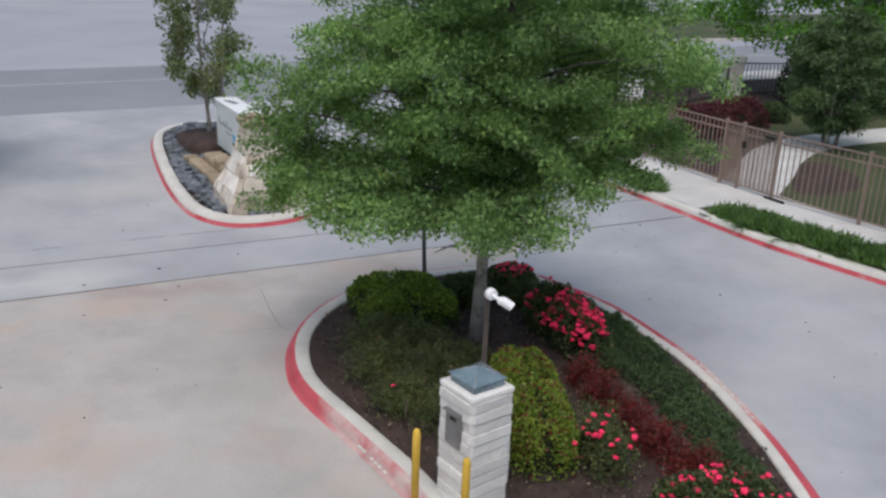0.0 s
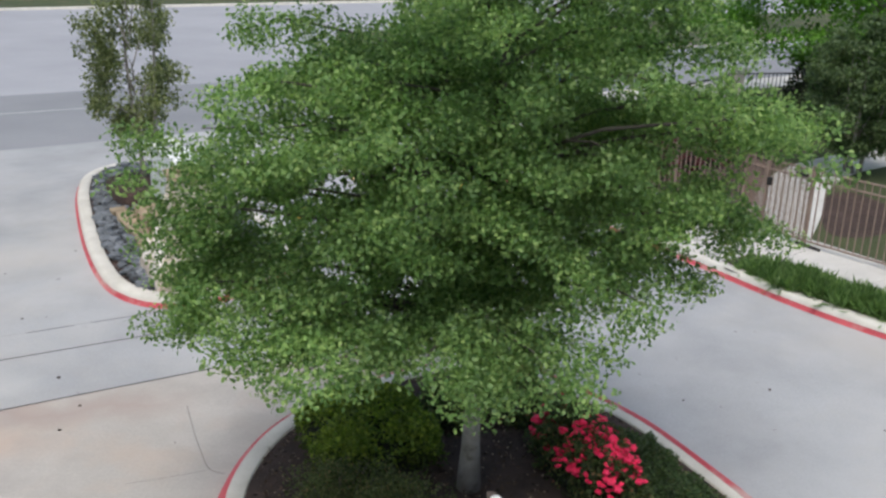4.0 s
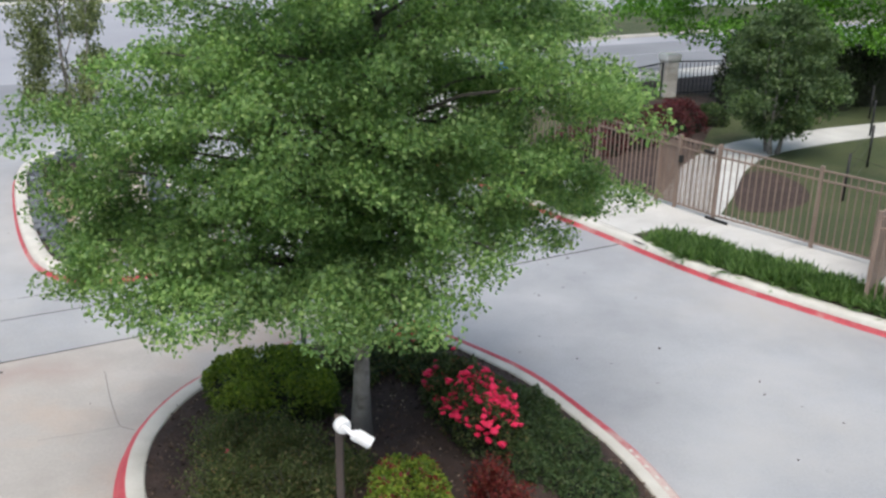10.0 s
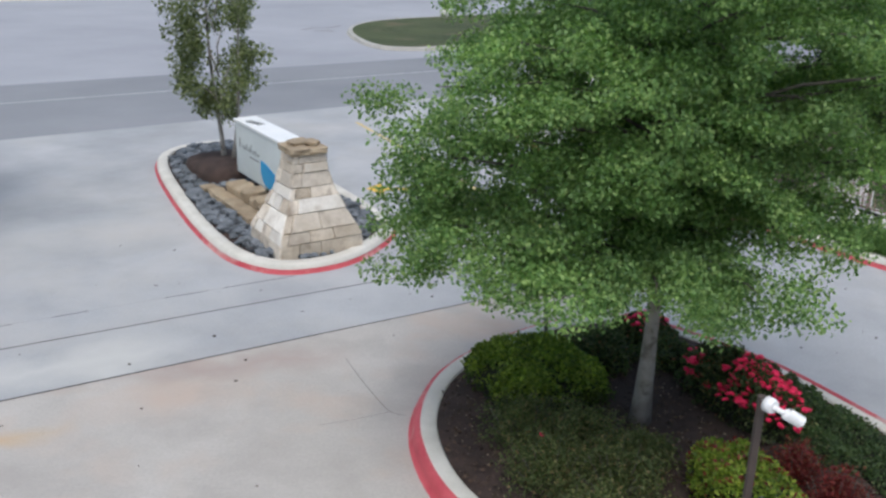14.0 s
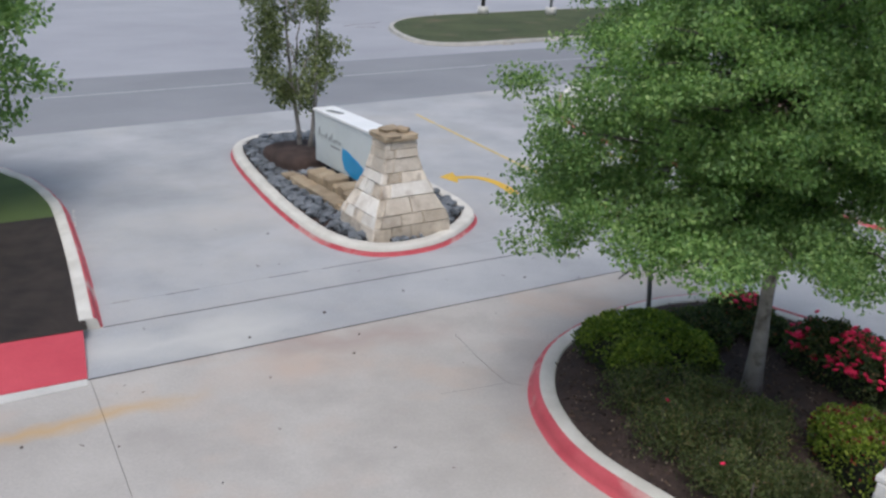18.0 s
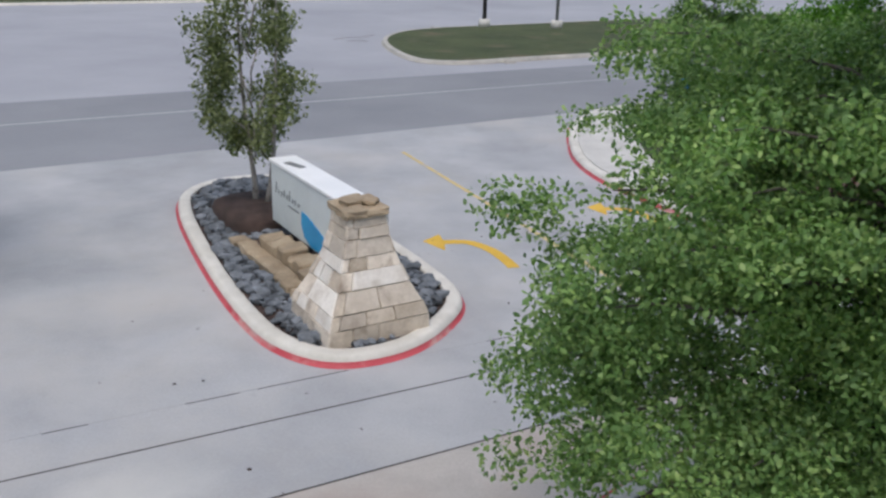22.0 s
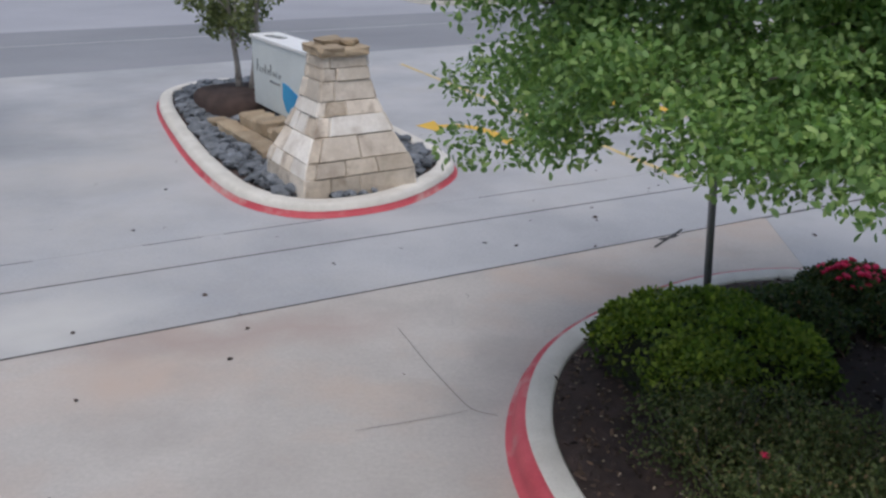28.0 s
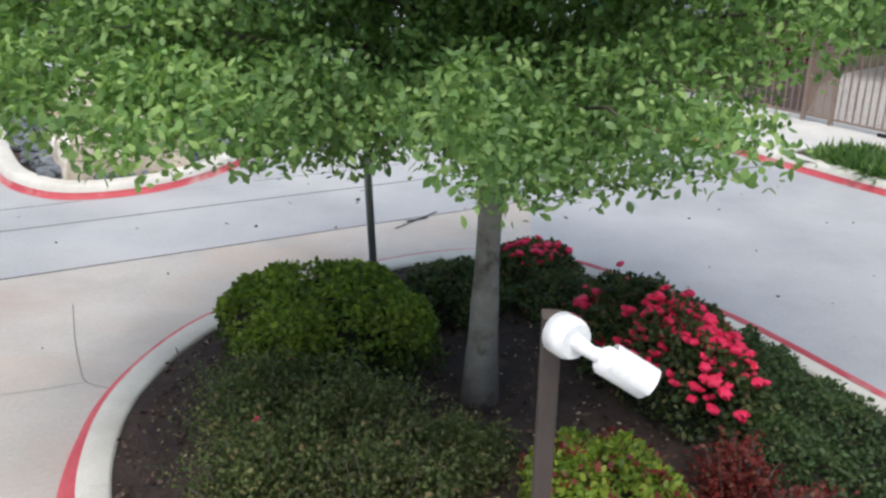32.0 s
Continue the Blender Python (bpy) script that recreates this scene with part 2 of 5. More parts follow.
BLUE = material("blue_panel", (0.02, 0.30, 0.62), (0.03, 0.36, 0.70), 2, 40, rough=0.4, bump=0.02)
BALLOON = material("blue_balloon", (0.0, 0.12, 0.42), (0.01, 0.18, 0.52), 2, 40, rough=0.2, bump=0.0)

OAK_LEAF = leaf_material("oak_leaf", [(0.0, (0.09, 0.17, 0.06)), (0.5, (0.168, 0.288, 0.10)), (1.0, (0.29, 0.405, 0.155))], through_light=0.34)
HEDGE_LEAF = leaf_material("hedge_leaf", [(0.0, (0.08, 0.14, 0.02)), (0.5, (0.175, 0.25, 0.035)), (1.0, (0.31, 0.37, 0.06))], patch=3)
DARK_LEAF = leaf_material("shrub_leaf", [(0.0, (0.038, 0.06, 0.024)), (0.6, (0.075, 0.11, 0.042)), (0.93, (0.14, 0.15, 0.062)), (1.0, (0.22, 0.09, 0.06))], patch=2.5)
COVER_LEAF = leaf_material("groundcover_leaf", [(0.0, (0.035, 0.068, 0.028)), (0.85, (0.095, 0.15, 0.06)), (1.0, (0.15, 0.15, 0.075))], patch=2.5)
GREY_LEAF = leaf_material("pear_leaf", [(0.0, (0.10, 0.13, 0.06)), (1.0, (0.24, 0.27, 0.14))])
BRIGHT_LEAF = leaf_material("elm_leaf", [(0.0, (0.06, 0.165, 0.02)), (1.0, (0.165, 0.36, 0.05))])
MYRTLE_LEAF = leaf_material("myrtle_leaf", [(0.0, (0.06, 0.105, 0.05)), (1.0, (0.17, 0.235, 0.12))], through_light=0.45)
# near-black leaf colour that carries the deep shade under the elms
ELM_SHADE_LEAF = leaf_material("elm_shade_leaf", [(0.0, (0.014, 0.024, 0.012)), (1.0, (0.04, 0.058, 0.026))])
RED_LEAF = leaf_material("red_leaf", [(0.0, (0.085, 0.014, 0.016)), (0.8, (0.23, 0.032, 0.032)), (1.0, (0.17, 0.09, 0.05))], patch=3)
PURPLE_LEAF = leaf_material("purple_leaf", [(0.0, (0.07, 0.02, 0.03)), (1.0, (0.17, 0.045, 0.06))], patch=2)
GRASS_LEAF = leaf_material("liriope_leaf", [(0.0, (0.055, 0.115, 0.035)), (1.0, (0.19, 0.30, 0.11))], patch=3)
ROSE = material("rose_petal", (0.80, 0.012, 0.07), (0.93, 0.045, 0.15), 30, 120, rough=0.6, bump=0.4, bump_dist=0.003, obj=0.14, fine_mix=0.35)


# ---- mesh helpers ----
def link_mesh(name, verts, faces, mat, parent=None, smooth=False):
    me = bpy.data.meshes.new(name)
    me.from_pydata([tuple(v) for v in verts], [], [tuple(f) for f in faces])
    me.materials.append(mat)
    if smooth:
        me.polygons.foreach_set("use_smooth", [True] * len(me.polygons))
    me.update()
    ob = new(name, me)
    if parent:
        ob.parent = parent
    return ob


def part(name, bm, mat, parent, label=""):
    me = bpy.data.meshes.new(name)
    bmesh.ops.recalc_face_normals(bm, faces=bm.faces)
    bm.to_mesh(me)
    bm.free()
    me.materials.append(mat)
    ob = new(name, me)
    ob.parent = parent
    if label:
        ob["label"] = label
    return ob


def thing(name, label, category, m=None, group="", kind=""):
    ob = new(name)
    ob.empty_display_size = 0.2
    ob.matrix_world = m or Matrix()
    return tagged(ob, label, category, group, kind)


def box(sx, sy, sz, m=None, bevel=0.0, seg=2):
    bm = bmesh.new()
    bmesh.ops.create_cube(bm, size=1, matrix=(m or Matrix()) @ Matrix.Diagonal((sx, sy, sz, 1)))
    if bevel:
        bmesh.ops.bevel(bm, geom=bm.edges[:], offset=bevel, segments=seg, affect="EDGES", profile=0.6)
    return bm


def tube(points, radii, sides=10, cap=True):
    """A tapered tube along points."""
    bm = bmesh.new()
    rings = []
    pts = [Vector(p) for p in points]
    for i, p in enumerate(pts):
        d = (pts[min(i + 1, len(pts) - 1)] - pts[max(i - 1, 0)]).normalized()
        q = d.to_track_quat("Z", "Y")
        rings.append([bm.verts.new(p + q @ Vector((math.cos(a) * radii[i], math.sin(a) * radii[i], 0)))
                      for a in (2 * math.pi * k / sides for k in range(sides))])
    for a, b in zip(rings, rings[1:]):
        for k in range(sides):
            f = bm.faces.new((a[k], a[(k + 1) % sides], b[(k + 1) % sides], b[k]))
            f.smooth = True
    if cap:
        bm.faces.new(rings[0][::-1])
        bm.faces.new(rings[-1])
    return bm


def curve_through(ctrl, n=8, closed=False):
    """Points on a smooth curve through the corners of a plan."""
    c = [Vector((*p, 0)) if len(p) == 2 else Vector(p) for p in ctrl]
    out, m = [], len(c)
    for i in range(m if closed else m - 1):
        p0 = c[(i - 1) % m] if closed else c[max(i - 1, 0)]
        p1, p2 = c[i], c[(i + 1) % m]
        p3 = c[(i + 2) % m] if closed else c[min(i + 2, m - 1)]
        for k in range(n):
            t = k / n
            out.append(0.5 * ((2 * p1) + (p2 - p0) * t + (2 * p0 - 5 * p1 + 4 * p2 - p3) * t * t + (3 * p1 - p0 - 3 * p2 + p3) * t ** 3))
    if not closed:
        out.append(c[-1])
    return out


def offset_line(pts, d, closed=False):
    """The line moved d metres to its left."""
    out, m = [], len(pts)
    for i, p in enumerate(pts):
        a = pts[(i - 1) % m] if closed else pts[max(i - 1, 0)]
        b = pts[(i + 1) % m] if closed else pts[min(i + 1, m - 1)]
        t = (b - a)
        t.z = 0
        t.normalize()
        out.append(p + Vector((-t.y, t.x, 0)) * d)
    return out


def strip(profile, pts, closed=False):
    """Vertices and faces of a profile (offset to the left, height) drawn along a line."""
    rows = [[q + Vector((0, 0, h)) for q in offset_line(pts, d, closed)] for d, h in profile]
    n, verts, faces = len(pts), [v for r in rows for v in r], []
    for r in range(len(rows) - 1):
        for i in range(n if closed else n - 1):
            j = (i + 1) % n
            faces.append((r * n + i, r * n + j, (r + 1) * n + j, (r + 1) * n + i))
    return verts, faces


def slab(name, pts, top, thick, mat, parent=None, cuts=0):
    """A flat piece of paving with a small arris; pts in counter-clockwise order."""
    bm = bmesh.new()
    vs = [bm.verts.new((p[0], p[1], top)) for p in pts]
    f = bm.faces.new(vs)
    if f.normal.z < 0:
        f.normal_flip()
    bmesh.ops.triangulate(bm, faces=[f])
    ext = bmesh.ops.extrude_face_region(bm, geom=bm.faces[:])
    for v in [g for g in ext["geom"] if isinstance(g, bmesh.types.BMVert)]:
        v.co.z = top - thick
    me = bpy.data.meshes.new(name)
    bmesh.ops.recalc_face_normals(bm, faces=bm.faces)
    bm.to_mesh(me)
    bm.free()
    me.materials.append(mat)
    ob = new(name, me)
    if parent:
        ob.parent = parent
    return ob


def kerb(name, ctrl, closed=False, n=8, painted=True, paint=0.16, lip=0.0, label="concrete kerb with a red painted face", concrete=None):
    """A kerb whose outer foot runs along ctrl, with the bed on its left."""
    pts = curve_through(ctrl, n, closed)
    concrete = concrete or KERB_TOP
    k = tagged(thing(name, label, "kerb"), kind="structure")
    face = [(-0.005, 0.004), (0.025, 0.012), (0.04, 0.07), (0.055, 0.12), (0.085, 0.148), (0.10, 0.152)]
    top = [(0.115, 0.154), (0.25, 0.152), (0.27, 0.135), (0.27, -0.05)]
    red = [q for q in face if q[1] <= paint] + ([(lip, 0.1537)] if lip else [])
    if lip:
        face, top = red, [(0.27, 0.152), (0.29, 0.135), (0.29, -0.05)]
    v, f = strip(red, pts, closed)
    ob = link_mesh("painted_face", v, f, RED if painted else concrete, k, True)
    if painted:
        ob["label"] = "worn red painted kerb face"
    v, f = strip([red[-1]] + ([] if lip else [q for q in face if q[1] > paint]) + top, pts, closed)
    link_mesh("kerb_top", v, f, concrete, k, True)
    for end in () if closed else (0, len(pts) - 1):
        rim = [offset_line(pts, d)[end] + Vector((0, 0, h)) for d, h in face + [q for q in top if q not in face]] + [pts[end] + Vector((0, 0, -0.05))]
        link_mesh("kerb_end", rim, [tuple(range(len(rim)))], KERB_TOP, k)
    return pts


# ---- plants ----
def leaves(name, centres, size, mat, parent, seed=1, droop=0.3, long=1.7, flat=0.0):
    """Many folded leaves, one mesh."""
    rng = np.random.default_rng(seed)
    c = np.asarray(centres, float)
    n = len(c)
    d = rng.normal(size=(n, 3))
    d[:, 2] = d[:, 2] * (1 - flat) - droop
    d /= np.linalg.norm(d, axis=1)[:, None]
    up = rng.normal(size=(n, 3)) * 0.7 + np.array([0, 0, 1.0])
    s = np.cross(d, up)
    s /= np.linalg.norm(s, axis=1)[:, None] + 1e-9
    nn = np.cross(s, d)
    k = size * (0.65 + 0.7 * rng.random(n))[:, None]
    tip, w = d * k * long, s * k * 0.5
    low, high = d * k * long * 0.3 + nn * k * 0.13, d * k * long * 0.66 + nn * k * 0.12
    v = np.stack([c, c + low + w * 0.72, c + high + w * 0.9, c + tip, c + high - w * 0.9, c + low - w * 0.72], 1).reshape(-1, 3)
    me = bpy.data.meshes.new(name)
    me.vertices.add(6 * n)
    me.vertices.foreach_set("co", v.ravel())
    b = np.arange(n) * 6
    idx = np.stack([b, b + 1, b + 5, b + 5, b + 1, b + 4, b + 1, b + 2, b + 4, b + 4, b + 2, b + 3], 1).ravel()
    me.loops.add(12 * n)
    me.loops.foreach_set("vertex_index", idx)
    me.polygons.add(4 * n)
    me.polygons.foreach_set("loop_start", np.arange(4 * n) * 3)
    me.polygons.foreach_set("loop_total", np.full(4 * n, 3))
    me.materials.append(mat)
    me.update(calc_edges=True)
    ob = new(name, me)
    ob.parent = parent
    return ob


def clump_points(centres, radius, per, seed, squash=0.6, shell=0.5):
    rng = np.random.default_rng(seed)
    c = np.repeat(np.asarray(centres, float), per, axis=0)
    d = rng.normal(size=c.shape)
    d /= np.linalg.norm(d, axis=1)[:, None]
    r = radius * rng.random(len(c)) ** shell
    return c + d * r[:, None] * np.array([1, 1, squash])


def crown_centres(n, rx, ry, z0, z1, seed, belly=0.35, fill=0.55, sag=0.0):
    """Clump centres through an egg-shaped crown: broadest at 'belly' of its height, thin towards the middle."""
    rng = np.random.default_rng(seed)
    out = []
    while len(out) < n:
        h = rng.random()
        a = rng.random() * 2 * math.pi
        w = math.sin(math.pi * min(1, max(0.0, (h / belly) * 0.5 if h < belly else 0.5 + 0.5 * (h - belly) / (1 - belly)))) ** 0.55
        w *= 0.82 + 0.3 * noise.noise(Vector((math.cos(a) * 1.4, math.sin(a) * 1.4, h * 3 + seed)))
        r = w * (fill + (1 - fill) * rng.random()) if rng.random() < 0.8 else w * rng.random()
        drop = (0.22 - 0.5 * r * r) * max(0.0, 1 - h / 0.3) * sag
        out.append((math.cos(a) * r * rx, math.sin(a) * r * ry, z0 + h * (z1 - z0) + drop))
    return np.array(out)


def bough_centres(n, rx, ry, z0, z1, seed, belly, sag, thin=0.55, lift=0.0, lift_at=0.0):
    """Well spread bough middles in a crown that is thinner towards its top; 'lift' raises the skirt on one side."""
    pool = crown_centres(n * 14, rx, ry, z0, z1, seed, belly, 0.45, sag)
    rng = np.random.default_rng(seed + 77)
    h = (pool[:, 2] - z0) / (z1 - z0)
    pool = pool[rng.random(len(pool)) > thin * np.clip((h - 0.45) / 0.55, 0, 1)]
    out = [pool[0]]
    for i in range(1, n):
        cand = pool[rng.integers(0, len(pool), 7)]
        far = [min(np.linalg.norm((c - o) * (1, 1, 1.6)) for o in out) for c in cand]
        out.append(cand[int(np.argmax(far))])
    out = np.array(out)
    h = np.clip(1 - (out[:, 2] - z0) / (z1 - z0) / 0.4, 0, 1)
    side = np.clip(out[:, 0] / rx * math.cos(lift_at) + out[:, 1] / ry * math.sin(lift_at), 0, 1)
    out[:, 2] += lift * h * side
    return out


def bough_sprays(boughs, k, reach, drop, seed):
    """Leaf sprays along each bough: a flat fan that hangs towards its outer end."""
    rng = np.random.default_rng(seed)
    c = np.repeat(boughs, k, axis=0)
    size = np.repeat(0.75 + 0.5 * rng.random(len(boughs)), k)
    a = rng.random(len(c)) * 2 * math.pi
    r = rng.random(len(c)) ** 0.6 * reach * size
    out = c[:, :2] / (np.linalg.norm(c[:, :2], axis=1)[:, None] + 1e-6)
    d = np.c_[np.cos(a), np.sin(a)] * r[:, None]
    along = (d * out).sum(1)
    d += out * along[:, None] * 0.35
    z = -drop * r ** 2 - 0.12 * along + rng.normal(size=len(c)) * 0.09
    return c + np.c_[d, z]


def tree(name, label, x, y, z, trunk_r, trunk_top, rx, ry, z0, z1, mat, clumps, per, leaf, clump_r, seed, limbs=9, lean=(0, 0), belly=0.35, stems=1, bark=None, fill=0.55, long=1.7, sag=0.0, squash=0.6, trunk_lean=None, sprays=0, reach=0.6, lift=0.0, lift_at=0.0, thin=0.55, low_boughs=(), skirt=None, gap=None):
    t = thing(name, label, "tree", pose(x, y, z))
    rng = random.Random(seed)
    if sprays:
        boughs = bough_centres(clumps, rx, ry, z0, z1, seed, belly, sag, thin, lift, lift_at) + np.array([lean[0], lean[1], 0])
        if gap:
            boughs = np.array([q for q in boughs if not gap(q)])
        if low_boughs:
            boughs = np.vstack([boughs, np.array(low_boughs)])
        cc = bough_sprays(boughs, sprays, reach, 0.3, seed + 2)
        if skirt:
            ragged = np.random.default_rng(seed + 9).random(len(cc)) ** 2 * 0.35
            cc[:, 2] = np.maximum(cc[:, 2], skirt + 0.1 * np.clip(-cc[:, 1], 0, 2) - 0.28 * np.exp(-(cc[:, 0] ** 2 + cc[:, 1] ** 2) / 1.6) + ragged)
    else:
        cc = crown_centres(clumps, rx, ry, z0, z1, seed, belly, fill, sag) + np.array([lean[0], lean[1], 0])
        if gap:
            cc = np.array([q for q in cc if not gap(q)])
    trunk_lean = trunk_lean or (lean[0] * 0.8, lean[1] * 0.8)
    top = Vector((*trunk_lean, z0 + (z1 - z0) * 0.75))
    for s in range(stems):
        ox, oy = ((math.cos(s * 2.1) * 0.12, math.sin(s * 2.1) * 0.12) if stems > 1 else (0, 0))
        pts, rad = [], []
        for i in range(9):
            k = i / 8
            p = Vector((ox * (1 + 4 * k), oy * (1 + 4 * k), 0)).lerp(top + Vector((ox * 4, oy * 4, 0)), k)
            p.z = k * top.z - (0.1 if i == 0 else 0)
            p += Vector((math.sin(k * 5 + seed) * 0.03, math.cos(k * 4 + seed) * 0.03, 0)) * (i > 0)
            pts.append(p)
            rad.append(trunk_r * ((1.45 if i == 0 else 1.0) - 0.8 * k))
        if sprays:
            part("leader", tube(pts[3:], rad[3:], 12), SHADED_BARK, t, "upper stem coloured dark for crown shade")
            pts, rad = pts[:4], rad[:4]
        part("trunk", tube(pts, rad, 14), bark or BARK, t)
    if sprays:
        for b in boughs:
            q = Vector(b)
            h = min(top.z * 0.97, max(trunk_top, q.z - 0.25 * Vector((q.x - trunk_lean[0], q.y - trunk_lean[1])).length - 0.15))
            p0 = Vector((trunk_lean[0] * h / top.z, trunk_lean[1] * h / top.z, h))
            mid = p0.lerp(q, 0.5) + Vector((rng.uniform(-.08, .08), rng.uniform(-.08, .08), 0.12))
            end = q + (q - p0) * 0.12 + Vector((0, 0, -0.08))
            r = trunk_r * (0.16 + 0.05 * (q - p0).length)
            part("limb", tube([p0, mid, q, end], [r, r * 0.7, r * 0.4, r * 0.15], 6), SHADED_BARK, t)
        limbs = 0
    for i in range(limbs):
        h = trunk_top + (top.z - trunk_top) * (i / limbs) * 0.85
        a = i * 2.4 + seed
        p0 = Vector((trunk_lean[0] * h / top.z, trunk_lean[1] * h / top.z, h))
        reach = 0.6 * (1 - 0.45 * i / limbs)
        p3 = Vector((lean[0] + math.cos(a) * rx * reach, lean[1] + math.sin(a) * ry * reach, h + (z1 - z0) * (0.12 + 0.1 * rng.random())))
        p1 = p0.lerp(p3, 0.35) + Vector((0, 0, 0.12 * (z1 - z0) * rng.random()))
        p2 = p0.lerp(p3, 0.7) + Vector((rng.uniform(-.1, .1), rng.uniform(-.1, .1), 0.05))
        r = trunk_r * 0.42 * (1 - 0.4 * i / limbs)
        part("limb", tube([p0, p1, p2, p3], [r, r * 0.75, r * 0.5, r * 0.2], 7), bark or BARK, t)
    # leafy twigs: each clump is a spray round a short twig
    pts = clump_points(cc, clump_r, per, seed + 5, squash)
    if sprays:
        h = np.clip((pts[:, 2] - z0) / (z1 - z0), 0, 1)
        pts = pts[np.random.default_rng(seed + 6).random(len(pts)) > 0.5 * np.clip((h - 0.36) / 0.45, 0, 1)]
    leaves("crown", pts, leaf, mat, t, seed, long=long)
    return t

# ---- ground, road and paving ----
def uv(s, w):
    """A plan point from metres along the street (s) and towards it (w)."""
    return (0.838 * s - 0.546 * w, 0.546 * s + 0.838 * w)


ground = tagged(link_mesh("ground", [(-900, -900, -0.12), (900, -900, -0.12), (900, 900, -0.12), (-900, 900, -0.12)], [(0, 1, 2, 3)], LAWN),
                "wide dry grass ground reaching the horizon", "ground", kind="structure")
base = tagged(slab("paving_bed", [(-30, -14), (40, -14), (40, 12), (12, 12), (2.3, 32.6), (-12.5, 22.9), (-30, 11.5)], -0.03, 0.08, JOINT),
              "dark bed under the concrete paving", "ground", kind="structure")
NEAR = lambda x: 9.88 + (x + 6.84) * 0.594
FAR = lambda x: 11.26 + (x + 7.2) * 0.579
DASH = lambda x: 12.02 + (x + 7.35) * 0.58
EDGE = lambda x: 24.25 + (x + 9.2) * 0.68
G = 0.02
driveway = thing("driveway", "pale concrete driveway in large jointed slabs", "driveway", kind="structure")
for mat, pts in (
    (WARM, [(-5.67 - 0.003, 7.91), (-6.81 - 0.003, NEAR(-6.81) - G), (-30, NEAR(-30) - G), (-30, -14), (6 - 12.8 * 0.9, -14), (-2.4, 2.2)]),
    (WARM, [(-2.4 + 0.012, 2.2), (-5.67 + 0.003, 7.91), (-6.81 + 0.003, NEAR(-6.81) - G), (0.95 - G, NEAR(0.95) - G), (0.55 - G, 4.0), (0.0, -14), (-5.5 + G, -14)]),
    (COOL, [(0.0 + 2 * G, -14), (0.55 + G, 4.0), (0.95 + G, NEAR(0.95) - G), (6.6, NEAR(6.6) - G), (12, 14), (40, 6), (40, -14)]),
    (COOL, [(-30, NEAR(-30) + G), (6.6, NEAR(6.6) + G), (6.6, FAR(6.6) - 0.016), (-30, FAR(-30) - 0.016)]),
    (COOL, [(-30, FAR(-30) + 0.016), (5, FAR(5) + 0.016), (5, DASH(5) - 0.012), (-30, DASH(-30) - 0.012)]),
    (COOL, [(-30, DASH(-30) + 0.012), (5, DASH(5) + 0.012), (5, EDGE(5)), (-30, EDGE(-30))]),
):
    slab("slab", pts, 0.0, 0.06, mat, driveway)

SEAL = material("joint_seal", (0.035, 0.033, 0.03), (0.085, 0.08, 0.075), 4, 60)


def seal(line, x0, x1, half, mat, steps):
    """Filler in a paving joint, a little below the slabs, uneven in width."""
    rng_s = random.Random(int(half * 1e4))
    xs = [x0 + (x1 - x0) * i / steps for i in range(steps + 1)]
    v = []
    for x in xs:
        k = half * rng_s.uniform(0.75, 1.2)
        v += [(x, line(x) - k, -0.002), (x, line(x) + k, -0.002)]
    link_mesh("joint_seal", v, [(2 * i, 2 * i + 2, 2 * i + 3, 2 * i + 1) for i in range(steps)], mat, driveway)


seal(NEAR, -30, 6.6, 0.022, SEAL, 160)
seal(FAR, -30, 5.0, 0.017, SEAL, 160)
for x0, x1, m in ((-30, -7.37, COOL), (-7.37, -7.18, SEAL), (-7.18, -6.76, COOL), (-6.76, -6.37, SEAL), (-6.37, -5.5, COOL), (-5.5, -4.98, SEAL), (-4.98, -4.8, COOL), (-4.8, -3.85, SEAL), (-3.85, -2.2, COOL), (-2.2, -0.6, SEAL), (-0.6, 0.4, COOL), (0.4, 2.4, SEAL), (2.4, 5, COOL)):
    seal(DASH, x0, x1, 0.013, m, 12)

link_mesh("joint_seal", [(0.52, 4.0, -0.003), (0.58, 4.0, -0.003), (0.98, NEAR(0.98) - G, -0.003), (0.92, NEAR(0.92) - G, -0.003)], [(0, 1, 2, 3)], WARM, driveway)

road = thing("road", "grey asphalt street with a darker near lane", "road", kind="structure")
slab("near_lane", [(-120, EDGE(-120)), (120, EDGE(120)), uv(160, 33.2), uv(-160, 33.2)], -0.004, 0.1, ASPHALT, road)
slab("far_lane", [uv(-160, 33.2), uv(160, 33.2), uv(160, 65.2), uv(-160, 65.2)], -0.006, 0.1, ROAD_PALE, road)

# ---- kerbs and beds ----
A_CTRL = [(-0.15, 6.6), (0.6, 5.55), (1.9, 5.0), (3.1, 5.3), (3.82, 6.4), (3.82, 7.4), (3.6, 8.57), (3.3, 9.6), (2.92, 10.4), (2.4, 11.3), (1.75, 12.0), (1.2, 12.45), (0.6, 12.65),
          (-0.3, 12.35), (-1.2, 11.6), (-1.72, 10.85), (-1.93, 10.0), (-1.88, 9.2), (-1.56, 8.35), (-0.8, 7.4)]
B_CTRL = [(-3.98, 14.06), (-3.2, 14.42), (-2.7, 15.2), (-2.5, 16.2), (-3.0, 17.4), (-4.4, 19.7), (-5.7, 21.7), (-6.5, 22.3), (-7.5, 21.9), (-7.95, 20.9), (-7.62, 19.5), (-6.42, 16.95),
          (-5.4, 15.15), (-4.72, 14.35)]
C_CTRL = [(-7.2, 11.24), (-8.22, 13.28), (-9.48, 15.64), (-10.0, 16.44), (-10.55, 17.13), (-11.3, 17.85), (-12.6, 18.4), (-16, 17.3), (-30, 8.4)]
